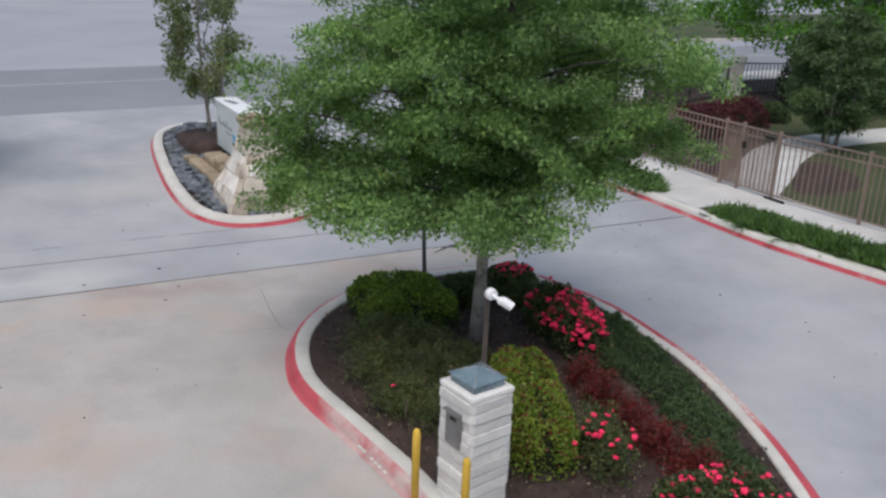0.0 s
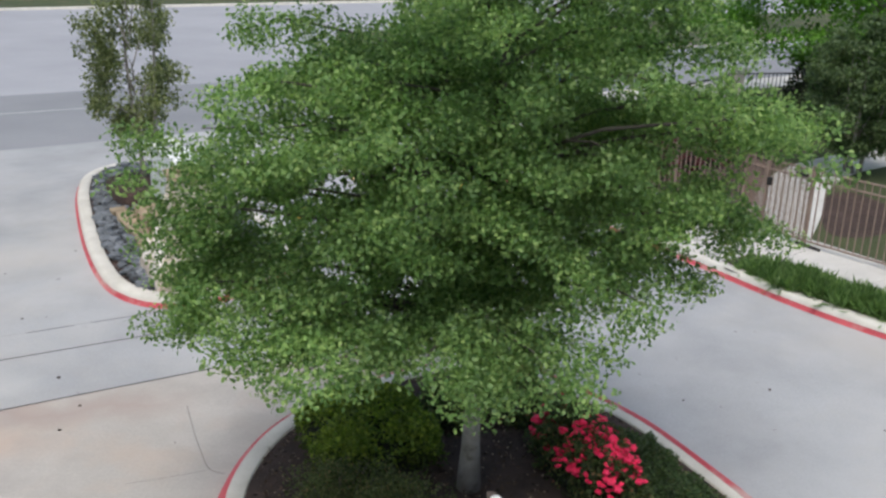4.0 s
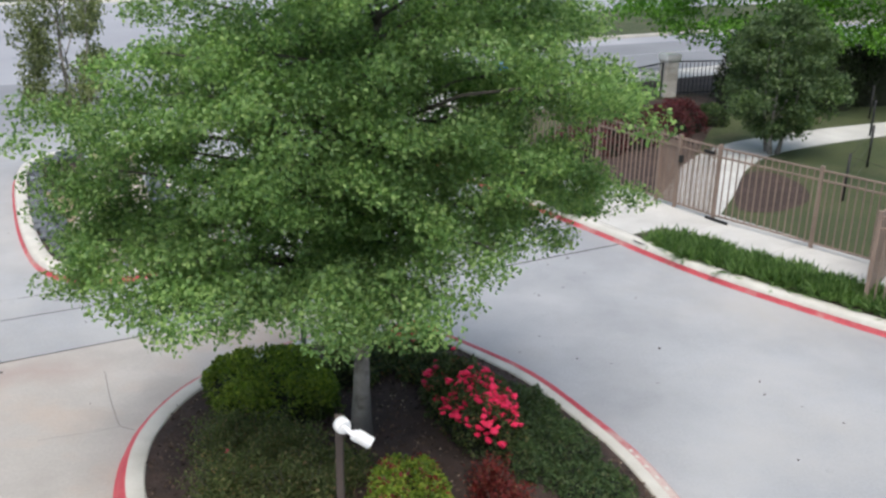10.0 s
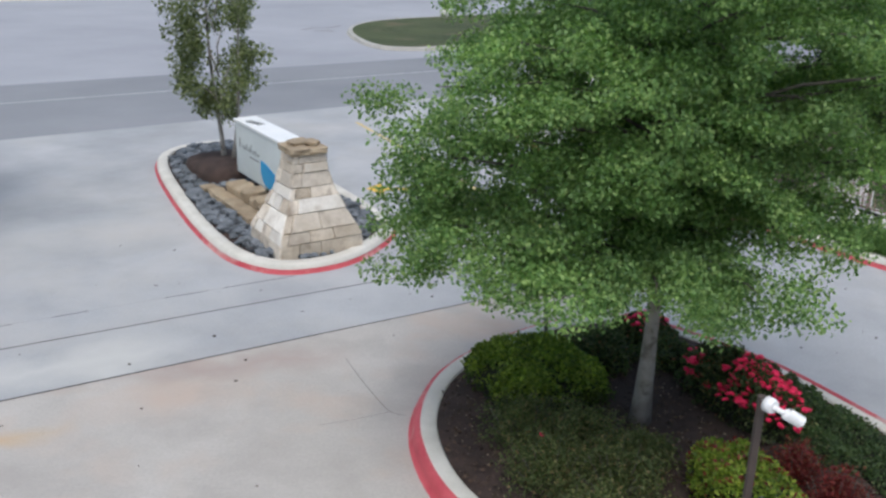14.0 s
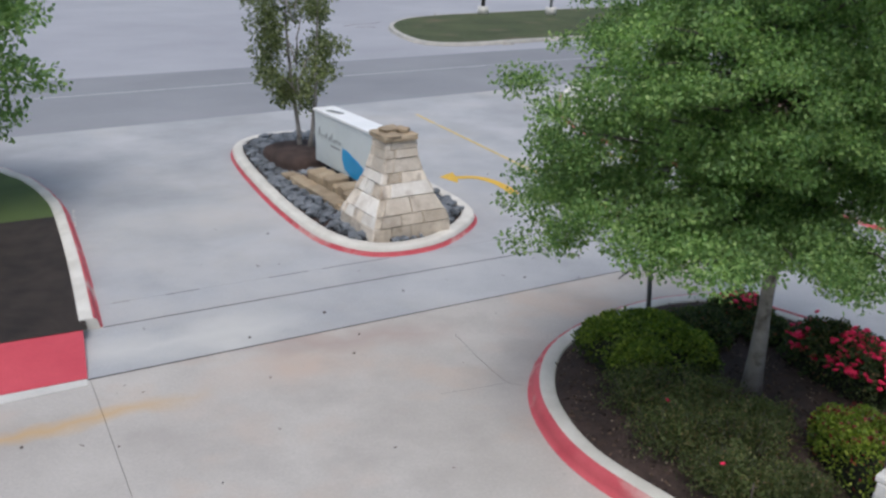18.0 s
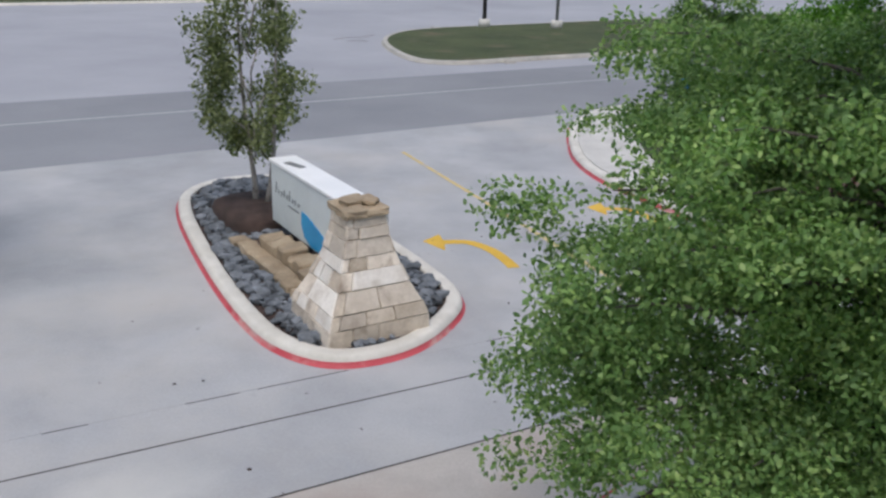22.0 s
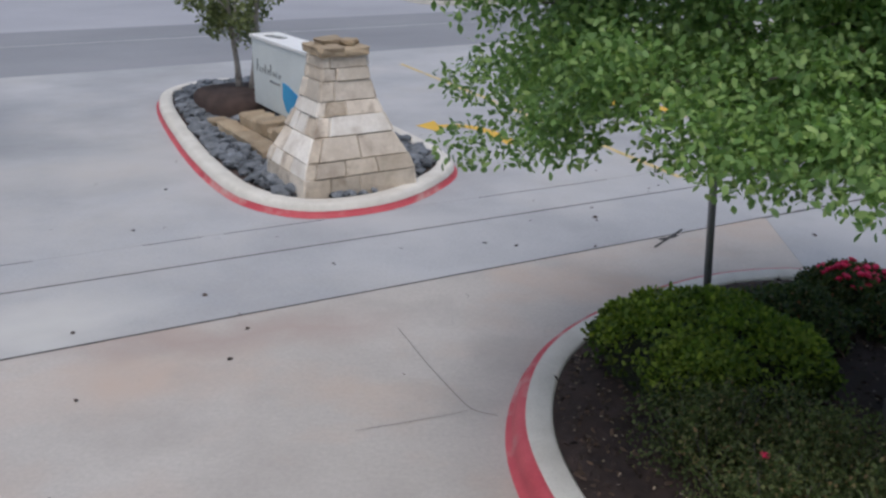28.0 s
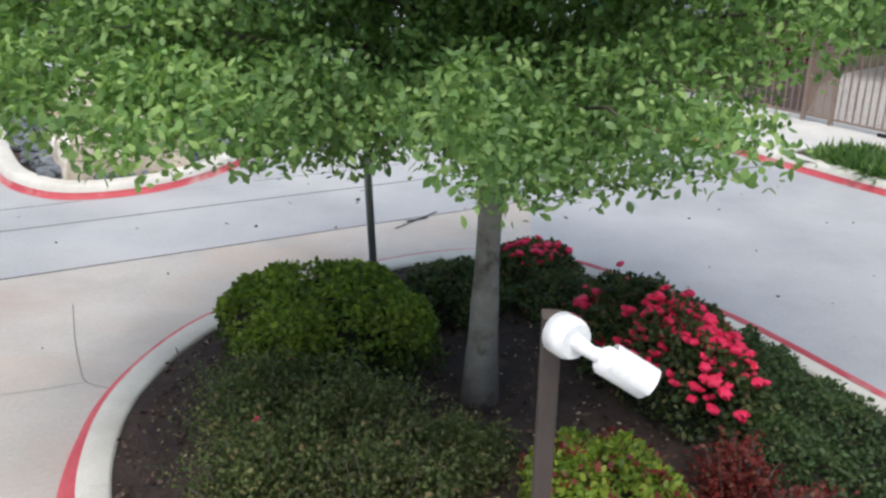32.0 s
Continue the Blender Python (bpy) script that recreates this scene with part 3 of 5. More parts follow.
E_CTRL = [(16, 6.0), (12, 9.0), (9.5, 10.75), (7.54, 12.42), (6.05, 13.92), (5.01, 15.16), (3.88, 16.89), (2.72, 18.63), (1.3, 21.0), (0.36, 22.74), (-0.1, 24.4), (-0.15, 26.2),
          (0.1, 28.6), (0.7, 30.2), (1.9, 31.6), (5.0, 33.7), (20.0, 43.4), (60, 69)]
a_line = kerb("kerb", A_CTRL, True, lip=0.117)
east = sorted((p for p in a_line if p.x > 1.3 and p.y > 6.1), key=lambda p: p.y)
v, f = strip([(0.095, 0.1545), (0.11, 0.1575), (0.172, 0.157)], east)
link_mesh("painted_top", v, f, RED, bpy.data.objects["kerb"], True)["label"] = "worn red paint on the kerb top"
b_line = kerb("kerb", B_CTRL, True, paint=0.08)
c_line = kerb("kerb", C_CTRL)
e_line = kerb("kerb", list(reversed(E_CTRL)), paint=0.08)


def bed(name, line, d, z, mat, label, mound=0.0, closed=True, extra=()):
    """Soil or lawn inside a kerb line."""
    ring = [p for p in offset_line(line, d, closed)] + [Vector((*q, 0)) for q in extra]
    bm = bmesh.new()
    vs = [bm.verts.new((p.x, p.y, z)) for p in ring]
    f = bm.faces.new(vs)
    bmesh.ops.triangulate(bm, faces=[f])
    if mound:
        bmesh.ops.subdivide_edges(bm, edges=bm.edges[:], cuts=3, use_grid_fill=True)
        edge = {v for e in bm.edges if e.is_boundary for v in e.verts}
        for v in bm.verts:
            if v not in edge:
                gap = min((v.co.xy - q.xy).length for q in ring)
                v.co.z += mound * min(1, gap / 0.7) + 0.03 * noise.noise(v.co * 3)
    for f in bm.faces:
        f.smooth = True
        if f.normal.z < 0:
            f.normal_flip()
    me = bpy.data.meshes.new(name)
    bm.to_mesh(me)
    bm.free()
    me.materials.append(mat)
    return tagged(new(name, me), label, "bed", kind="structure")


bed("planting_bed", a_line, 0.255, 0.12, MULCH, "dark bark mulch in the kerbed entry island", 0.08)
bed("rock_bed", b_line, 0.255, 0.10, MULCH, "dark soil under the rocks of the sign island", 0.04)
bed("corner_lawn", c_line, 0.255, 0.125, LAWN_GREEN, "green lawn inside the corner kerb", 0, False, [(-30, 3.0), (-14.6, 7.0), (-8.0, 10.5), (-7.42, 10.86)])
bed("side_lawn", e_line, 0.255, 0.125, LAWN, "dry lawn behind the kerb and fence", 0, False, [(60, 40), (60, 6)])


# ---- paving on the raised side: walks, beds, median ----
def band(name, line, d0, d1, z, mat, label, category="walk", thick=0.05):
    """A paved band between two offsets of a line, with its edges."""
    v, f = strip([(d0, z - thick), (d0, z), (d1, z), (d1, z - thick)], line)
    return tagged(link_mesh(name, v, f, mat), label, category, kind="structure")


corner = curve_through([(1.0, 21.5), (0.36, 22.74), (-0.1, 24.4), (-0.15, 26.2), (0.1, 28.6), (0.7, 30.2), (1.9, 31.6), (5.0, 33.7), (20.0, 43.4), (60, 69)], 8)
band("corner_walk", list(reversed(corner)), 0.272, 1.75, 0.15, PALE, "pale concrete walk rounding the street corner")

walk_side = thing("side_walk", "pale concrete footpath in squares beside the fence", "walk", kind="structure")
fence_dir = Vector((0.612, -0.791, 0))
fence_nrm = Vector((0.791, 0.612, 0))
start = Vector((2.55, 20.2, 0))
for i in range(8):
    a = start + fence_dir * (i * 1.5 + 0.006)
    b = start + fence_dir * ((i + 1) * 1.5 - 0.006)
    w0, w1 = 0.02, 1.5
    slab("slab", [tuple(p.xy) for p in (a + fence_nrm * w0, b + fence_nrm * w0, b + fence_nrm * w1, a + fence_nrm * w1)], 0.15, 0.08, PALE, walk_side)
slab("slab", [(3.55, 17.9), (4.42, 16.55), (5.05, 17.0), (4.15, 18.2)], 0.149, 0.08, PALE, walk_side)

path_line = curve_through([(5.68, 17.85), (6.5, 19.6), (7.35, 21.6), (8.6, 23.3), (10.6, 24.7), (13.6, 26.3), (20, 29)], 6)
band("garden_path", path_line, 0.75, -0.55, 0.142, PALE, "curved pale concrete path behind the gate")


def patch(name, pts, z, mat, label, n=5, category="bed"):
    bm = bmesh.new()
    f = bm.faces.new([bm.verts.new((p.x, p.y, z)) for p in curve_through(pts, n, True)])
    if f.normal.z < 0:
        f.normal_flip()
    bmesh.ops.triangulate(bm, faces=[f])
    me = bpy.data.meshes.new(name)
    bm.to_mesh(me)
    bm.free()
    me.materials.append(mat)
    return tagged(new(name, me), label, category, kind="structure")


patch("strip_bed", [(4.38, 16.2), (4.98, 16.62), (6.4, 15.1), (7.95, 13.45), (10.2, 11.4), (9.7, 10.95), (7.7, 12.6), (6.2, 14.15), (5.2, 15.4)], 0.146, MULCH, "narrow mulched bed between kerb and footpath")
patch("strip_bed", [(3.72, 17.55), (4.1, 17.75), (2.6, 20.0), (1.9, 20.6), (2.3, 19.8), (3.1, 18.5)], 0.146, MULCH, "narrow mulched bed between kerb and footpath")
patch("oval_bed", [(6.75, 18.4), (7.35, 18.1), (8.3, 18.9), (8.6, 20.2), (8.2, 21.2), (7.5, 20.6)], 0.135, MULCH, "dark mulched bed inside the curve of the path")
patch("fence_bed", [(4.2, 21.5), (5.35, 19.4), (6.1, 20.6), (7.2, 23.1), (8.0, 25.2), (9.2, 28.0), (10.4, 31.2), (8.0, 30.3), (6.5, 28.4), (5.0, 26.2), (4.2, 23.8)], 0.132, MULCH, "brown mulch under the purple shrubs")
patch("verge_bed", [(4.7, 26.4), (6.4, 28.7), (8.0, 30.6), (10.5, 31.5), (13.4, 32.7), (13.5, 36.8), (8.5, 34.0), (5.6, 31.9), (4.9, 29.5)], 0.131, MULCH, "brown mulch outside the black railing", 1)
patch("corner_bed", [(-7.24, 10.9), (-7.65, 11.66), (-8.27, 12.96), (-8.85, 14.13), (-9.5, 15.27), (-10.2, 14.85), (-12.5, 13.5), (-17, 10.9), (-15, 6.9), (-8.2, 10.4)], 0.136, SOIL, "dark mulch at the end of the corner lawn", 1)
patch("corner_grass", [(1.35, 26.8), (1.45, 24.9), (2.1, 23.75), (4.2, 23.5), (5.0, 25.5), (5.0, 29.6), (3.6, 31.0), (2.3, 29.9)], 0.134, LAWN, "oval of dry grass ringed by pale walk")

# red ramp at the end of the corner kerb
ramp_thing = thing("kerb_ramp", "red painted kerb ramp with pale concrete edges", "ramp", kind="structure")
lo, hi = [(-6.85, 9.90), (-7.55, 9.50), (-14, 6.0)], [(-7.30, 10.9), (-8.0, 10.5), (-14.6, 6.95)]
v = [(*p, 0.012) for p in lo] + [(*p, 0.13) for p in hi] + [(*p, -0.05) for p in lo] + [(*p, -0.05) for p in hi]
link_mesh("red_ramp", v, [(0, 3, 4, 1), (1, 4, 5, 2), (0, 6, 9, 3), (3, 9, 10, 4), (4, 10, 11, 5), (0, 1, 7, 6), (1, 2, 8, 7)], RAMP_RED, ramp_thing)
slab("ramp_edge", [(-6.85, 9.88), (-6.78, 9.74), (-7.48, 9.3), (-14, 5.72), (-14, 5.99), (-7.55, 9.49)], 0.010, 0.05, PALE, ramp_thing)

median = [uv(17.9, 36.2), uv(19.2, 34.95), uv(21.5, 34.9), uv(25, 34.95), uv(60, 35.2), uv(150, 35.5), uv(150, 48), uv(60, 47.5), uv(28, 46.4), uv(24.5, 46.1), uv(22, 45.2), uv(19.8, 42.8), uv(18.4, 39.4)]
m_line = kerb("kerb", median, True, painted=False, concrete=KERB_GREY, label="grey weathered kerb round the grassed street median")
bed("median_lawn", m_line, 0.25, 0.14, LAWN, "grassed median of the street")
kerb("kerb", [uv(150, 65), uv(0, 65), uv(-150, 65)][::-1], painted=False, label="pale kerb on the far side of the street")
patch("far_verge", [uv(-150, 65.4), uv(150, 65.4), uv(150, 120), uv(-150, 120)], 0.13, LAWN, "green verge across the street", 1, "lawn")


# ---- marks on the paving ----
def ribbon(name, pts, width, z, mat, parent=None, label="", category="marking", n=6):
    line = curve_through(pts, n) if len(pts) > 2 else [Vector((*p, 0)) for p in pts]
    v, f = strip([(-width / 2, z), (width / 2, z)], line)
    ob = link_mesh(name, v, f, mat, parent)
    return tagged(ob, label, category, kind="structure") if label else ob


ribbon("lane_line", [(-4.1, 25.18), (-1.02, 18.9), (0.35, 16.1)], 0.1, 0.005, LINE_YELLOW, None, "worn yellow painted lane line on the driveway", n=2)
for ax, ay, turn in ((0, 0, 0), (3.0, 2.35, -8)):
    arrow = thing("turn_arrow", "yellow painted curved turn arrow on the driveway", "marking", pose(-3.25 + ax, 18.82 + ay, 0.005, 0, 0, turn), kind="structure")
    ribbon("shaft", [(0.36, 0.0), (0.75, 0.04), (1.1, -0.25), (1.35, -0.7), (1.5, -1.1)], 0.2, 0.0, YELLOW, arrow)
    link_mesh("head", [(0, 0, 0), (0.40, -0.42, 0), (0.37, 0, 0), (0.26, 0.40, 0)], [(0, 1, 2), (0, 2, 3)], YELLOW, arrow)
CRACK = material("crack_grey", (0.14, 0.13, 0.12), (0.22, 0.20, 0.19), 3, 60)
ribbon("crack", [(-2.78, 11.35), (-2.62, 11.0), (-2.49, 10.72), (-2.3, 10.35), (-2.16, 10.12), (-1.99, 10.05)], 0.008, 0.0035, CRACK, None, "dark crack in the concrete reaching the kerb", "crack")
ribbon("crack", [(-2.16, 10.12), (-2.35, 10.02), (-2.9, 9.8)], 0.005, 0.0035, CRACK, None, "hairline crack in the concrete slab", "crack")
ribbon("dark_mark", [(-0.42, 13.42), (-0.25, 13.68), (-0.03, 14.02)], 0.03, 0.0045, JOINT, None, "dark mark across the paving joint", "mark")
ribbon("dark_mark", [(-0.33, 13.66), (-0.2, 13.74), (-0.12, 13.82)], 0.05, 0.0055, JOINT, None, "dark mark across the paving joint", "mark")
ribbon("dark_mark", [(-9.0, 46.7), (-8.5, 47.6), (-7.9, 47.9), (-7.4, 48.9)], 0.12, 0.004, CRACK, None, "dark ragged tar repairs on the street", "mark")
ribbon("dark_mark", [(-8.3, 46.2), (-7.8, 46.6), (-7.4, 46.3)], 0.15, 0.005, CRACK, None, "dark ragged tar repairs on the street", "mark")
LANE_WHITE = material("white_paint_worn", (0.42, 0.43, 0.45), (0.55, 0.55, 0.57), 1, 30)
ribbon("edge_line", [uv(-120, 30.05), uv(140, 30.05)], 0.085, 0.003, LANE_WHITE, None, "worn white line between street lanes")
# faint stencilled words on the red kerb, too worn to read
for path, n_bars in (([(3.14, 9.62), (3.36, 8.98), (3.52, 8.3)], 9), ([(-0.62, 7.12), (-0.3, 6.7)], 7), ([(-9.35, 15.5), (-9.0, 14.75)], 6)):
    line = curve_through(path, 8)
    w = thing("kerb_stencil", "worn pale stencilled lettering on the red kerb", "lettering", kind="structure")
    for i in range(n_bars):
        p = line[int(i * (len(line) - 1) / max(1, n_bars - 1))]
        q = line[min(len(line) - 1, int(i * (len(line) - 1) / max(1, n_bars - 1)) + 1)]
        a = math.degrees(math.atan2((q - p).y, (q - p).x)) if q != p else -60
        part("bar", box(0.05, 0.035, 0.003, pose(p.x, p.y, 0.157, 0, 0, a)), KERB_TOP, w)

# ---- stonework ----
def block(name, quad, normal, depth, out, mat, parent):
    """One stone: quad is its face seen from outside, counter-clockwise; chamfered and pushed out a little."""
    q = [Vector(p) for p in quad]
    c = sum(q, Vector()) / 4
    n = Vector(normal).normalized()
    rim = [p - n * 0.012 for p in q]
    face = [c + (p - c) * (1 - 0.014 / max(0.05, (p - c).length)) + n * (out + random.uniform(-0.004, 0.004)) for p in q]
    back = [p - n * depth for p in q]
    v = face + rim + back
    f = [(0, 1, 2, 3)] + [(4 + i, 4 + (i + 1) % 4, (i + 1) % 4, i) for i in range(4)] + [(8 + i, 8 + (i + 1) % 4, 4 + (i + 1) % 4, 4 + i) for i in range(4)]
    return link_mesh(name, v, f, mat, parent)


def stone_courses(parent, hx, hy, heights, z, mats, pieces, rng, name="stone_block", joint=0.009, rough=0.014):
    """Courses of stone round a tapering core; hx, hy give the half widths at a height."""
    for r, h in enumerate(heights):
        z0, z1 = z + joint / 2, z + h - joint / 2
        for k in range(4):
            a0, a1 = (hx(z0), hx(z1)) if k % 2 == 0 else (hy(z0), hy(z1))
            d0, d1 = (hy(z0), hy(z1)) if k % 2 == 0 else (hx(z0), hx(z1))
            rot = Matrix.Rotation(k * math.pi / 2, 3, "Z")
            n = rng.choice(pieces) if a0 > 0.4 else max(1, min(pieces))
            cuts = [-1.0] + sorted(-1 + 2 * (i + rng.uniform(0.3, 0.7)) / n for i in range(n - 1)) + [1.0] if n > 1 else [-1.0, 1.0]
            for c0, c1 in zip(cuts, cuts[1:]):
                j0, j1 = joint / 2 / max(a0, .1), joint / 2 / max(a1, .1)
                quad = [rot @ Vector(p) for p in ((a0 * (c0 + j0), -d0, z0), (a0 * (c1 - j0), -d0, z0), (a1 * (c1 - j1), -d1, z1), (a1 * (c0 + j1), -d1, z1))]
                nrm = rot @ Vector((0, -1, (d0 - d1) / (z1 - z0)))
                block(name, quad, nrm, 0.06, rng.uniform(0.0, rough), rng.choice(mats), parent)
        z += h
    return z


rng = random.Random(7)
MORTAR = material("mortar", (0.50, 0.45, 0.385), (0.60, 0.55, 0.48), 5, 40)
STONE_TAN = material("limestone_tan", (0.50, 0.425, 0.335), (0.66, 0.585, 0.49), 2.6, 22, obj=0.15, bump=0.9, bump_dist=0.014, stain=(0.27, 0.21, 0.15), stain_scale=3.2, stain_at=(0.58, 0.74))
STONE_LIGHT = material("limestone_light", (0.66, 0.62, 0.56), (0.80, 0.77, 0.72), 3, 25, obj=0.1, bump=0.7, bump_dist=0.01)
add_blotch(STONE, (0.33, 0.27, 0.215), 2.1, (0.52, 0.68), 0.75)
add_blotch(STONE_TAN, (0.33, 0.27, 0.215), 2.4, (0.52, 0.68), 0.7)
add_blotch(STONE_LIGHT, (0.48, 0.42, 0.36), 2.8, (0.54, 0.70), 0.6)

sign = thing("monument_sign", "monument sign: flared limestone pier and pale lettered panel", "sign", pose(-3.86, 15.2, 0.08, 0, 0, 33))


def flare(z):
    pts = [(0, 0.70), (0.34, 0.68), (0.52, 0.57), (0.75, 0.46), (1.0, 0.36), (1.3, 0.29), (1.7, 0.25)]
    for (a, p), (b, q) in zip(pts, pts[1:]):
        if z <= b:
            return p + (q - p) * (z - a) / (b - a)
    return 0.25


deep = lambda z: flare(z) * 0.89
top_z = stone_courses(sign, flare, deep, [0.26, 0.17, 0.25, 0.21, 0.16, 0.22, 0.14, 0.13], 0.0, [STONE, STONE, STONE, STONE_LIGHT, STONE_TAN, STONE_TAN], [2, 3, 4], rng, joint=0.004, rough=0.026)
bm = bmesh.new()
rows = []
for i in range(10):
    z = top_z * i / 9
    a, b = flare(z) - 0.02, deep(z) - 0.02
    rows.append([bm.verts.new(p) for p in ((-a, -b, z), (a, -b, z), (a, b, z), (-a, b, z))])
for r, s in zip(rows, rows[1:]):
    for k in range(4):
        bm.faces.new((r[k], r[(k + 1) % 4], s[(k + 1) % 4], s[k]))
bm.faces.new(rows[-1])
part("core", bm, MORTAR, sign)
def rough_stone(sx, sy, sz, m, seed, k=0.12):
    """A broken stone: a block with dented faces and knocked corners."""
    bm = box(1, 1, 1, None, 0.09, 1)
    bmesh.ops.subdivide_edges(bm, edges=bm.edges[:], cuts=1, use_grid_fill=True)
    for v in bm.verts:
        n = noise.noise_vector(v.co * 2.3 + Vector((seed * 3.7, seed * 1.3, 0)))
        v.co += Vector(n) * k
        v.co = m @ Vector((v.co.x * sx, v.co.y * sy, v.co.z * sz))
    return bm


for i, (cx, cy, w, d, h) in enumerate(((-0.17, -0.16, 0.30, 0.28, 0.11), (0.13, -0.15, 0.33, 0.27, 0.09), (-0.15, 0.15, 0.32, 0.31, 0.10), (0.16, 0.14, 0.29, 0.31, 0.12))):
    part("cap_stone", rough_stone(w, d, h, pose(cx, cy, top_z + h / 2, rng.uniform(-3, 3), rng.uniform(-3, 3), rng.uniform(-6, 6)), i), STONE_BROWN, sign)
for i, (cx, cy, w, d, h) in enumerate(((-0.06, 0.04, 0.30, 0.24, 0.07), (0.14, -0.06, 0.18, 0.16, 0.06))):
    part("top_stone", rough_stone(w, d, h, pose(cx, cy, top_z + 0.10 + h / 2, 3, -2, 12 + 40 * i), 9 + i, 0.16), STONE_BROWN, sign, "weathered brown top stone")

# the panel: white hood, pale face, cut lettering and a blue swash
P0 = 1.0
L = 2.8
part("sign_panel", box(0.42, L, 0.98, pose(0.48, P0 + L / 2, 0.80), 0.008), SIGN_FACE, sign, "pale grey-blue sign panel")
part("hood", box(0.47, L + 0.06, 0.05, pose(0.48, P0 + L / 2, 1.315), 0.01), SIGN_TOP, sign, "white metal hood")
part("hood_plate", box(0.12, 0.42, 0.014, pose(0.44, P0 + L - 0.6, 1.346, 0, 0, 14), 0.003), STEEL, sign)
fx = 0.42 - 0.15 - 0.004
INK = material("sign_ink", (0.16, 0.18, 0.20), (0.25, 0.27, 0.29), 3, 50, rough=0.5)
yy = P0 + L - 0.22
for i in range(9):
    h = (0.19, 0.08, 0.08, 0.13, 0.09, 0.17, 0.08, 0.09, 0.07)[i]
    y = yy - i * 0.115
    part("letter_bar", box(0.012, 0.022, h, pose(fx, y, 0.82 + h / 2, 12, 0, 0), 0.004, 1), INK, sign, "dark raised letter stroke")
    if i % 2 == 0:
        part("letter_bar", box(0.012, 0.08, 0.014, pose(fx, y - 0.04, 0.83 + h * 0.4, -18, 0, 0), 0.004, 1), INK, sign, "dark raised letter stroke")
part("letter_bar", box(0.012, 0.42, 0.025, pose(fx, P0 + L - 0.95, 0.74), 0.004, 1), INK, sign, "dark raised letter stroke")
bm = bmesh.new()
pts = [(1.12, 0.33), (2.2, 0.33), (2.45, 0.41), (2.56, 0.58), (2.54, 0.80), (2.3, 0.78), (1.9, 0.68), (1.4, 0.52)]
f = bm.faces.new([bm.verts.new((fx - 0.002, y, z)) for y, z in pts])
ext = bmesh.ops.extrude_face_region(bm, geom=[f])
for v in [g for g in ext["geom"] if isinstance(g, bmesh.types.BMVert)]:
    v.co.x += 0.01
part("blue_swash", bm, BLUE, sign, "bright blue wave-shaped panel")

# stepped ledge of brown stones along the panel
ledge = thing("stone_ledge", "two-step ledge of weathered brown sandstone blocks", "ledge", pose(-3.86, 15.2, 0.08, 0, 0, 33))
for step, (xo, zt, n, w) in enumerate(((0.0, 0.32, 7, 0.40), (-0.36, 0.18, 8, 0.28))):
    y = 0.8
    for i in range(n):
        ln = rng.uniform(0.26, 0.48)
        zs = zt * rng.uniform(0.85, 1.12)
        part("ledge_stone", rough_stone(w + 0.01, ln, zs, pose(xo + rng.uniform(-.04, .04), y + ln / 2, zs / 2, rng.uniform(-3, 3), rng.uniform(-3, 3), rng.uniform(-5, 5)), 20 + i + 9 * step, 0.1), STONE_BROWN, ledge)
        y += ln

# intercom pillar
pillar = thing("intercom_pillar", "white split-stone intercom pillar with slate-blue lantern cap", "pillar", pose(0.535, 6.42, 0.12, 0, 0, 41))
flat = lambda z: 0.225
tz = stone_courses(pillar, flat, flat, [0.11, 0.10, 0.12, 0.10, 0.11, 0.10, 0.11, 0.105, 0.10, 0.10, 0.10], 0.0, [STONE_WHITE], [1, 2, 2], random.Random(3), rough=0.03)
part("core", box(0.42, 0.42, tz - 0.01, pose(0, 0, tz / 2)), MORTAR, pillar)
part("coping", box(0.47, 0.47, 0.05, pose(0, 0, tz + 0.025), 0.012), STONE_WHITE, pillar)
LANTERN = material("lantern_glass", (0.10, 0.15, 0.18), (0.20, 0.27, 0.30), 6, 40, rough=0.15, bump=0.05, spec=0.6)
bm = bmesh.new()
ring = lambda a, z: [bm.verts.new(p) for p in ((-a, -a, z), (a, -a, z), (a, a, z), (-a, a, z))]
r0, r1 = ring(0.165, tz + 0.05), ring(0.165, tz + 0.128)
for k in range(4):
    bm.faces.new((r0[k], r0[(k + 1) % 4], r1[(k + 1) % 4], r1[k]))
part("lantern_base", bm, LANTERN, pillar, "slate-blue lantern body")
bm = bmesh.new()
r1, tip = ring(0.188, tz + 0.125), bm.verts.new((0, 0, tz + 0.212))
bm.faces.new(r1[::-1])
for k in range(4):
    bm.faces.new((r1[k], r1[(k + 1) % 4], tip))
part("lantern_roof", bm, LANTERN, pillar, "slate-blue pyramid roof")
for k in range(4):
    rot = Matrix.Rotation(k * math.pi / 2, 4, "Z")
    p0, p1 = rot @ Vector((0.188, 0.188, tz + 0.125)), Vector((0, 0, tz + 0.215))
    part("roof_rib", tube([p0, p1], [0.007, 0.005], 5), STEEL, pillar)
KEYPAD = material("keypad_steel", (0.23, 0.23, 0.23), (0.32, 0.32, 0.32), 4, 60, rough=0.35, metallic=0.7)
keypad = part("keypad", box(0.02, 0.21, 0.33, pose(-0.252, -0.01, 0.83), 0.006), KEYPAD, pillar, "brushed steel intercom keypad")
part("hood", box(0.05, 0.22, 0.015, pose(-0.27, -0.01, 1.0), 0.004), KEYPAD, keypad)
part("screen", box(0.006, 0.08, 0.035, pose(-0.265, -0.01, 0.93), 0.002), BLACK, keypad)
for i in range(3):
    for j in range(4):
        part("button", box(0.008, 0.02, 0.02, pose(-0.264, -0.045 + i * 0.035, 0.74 + j * 0.037), 0.003, 1), STEEL, keypad)

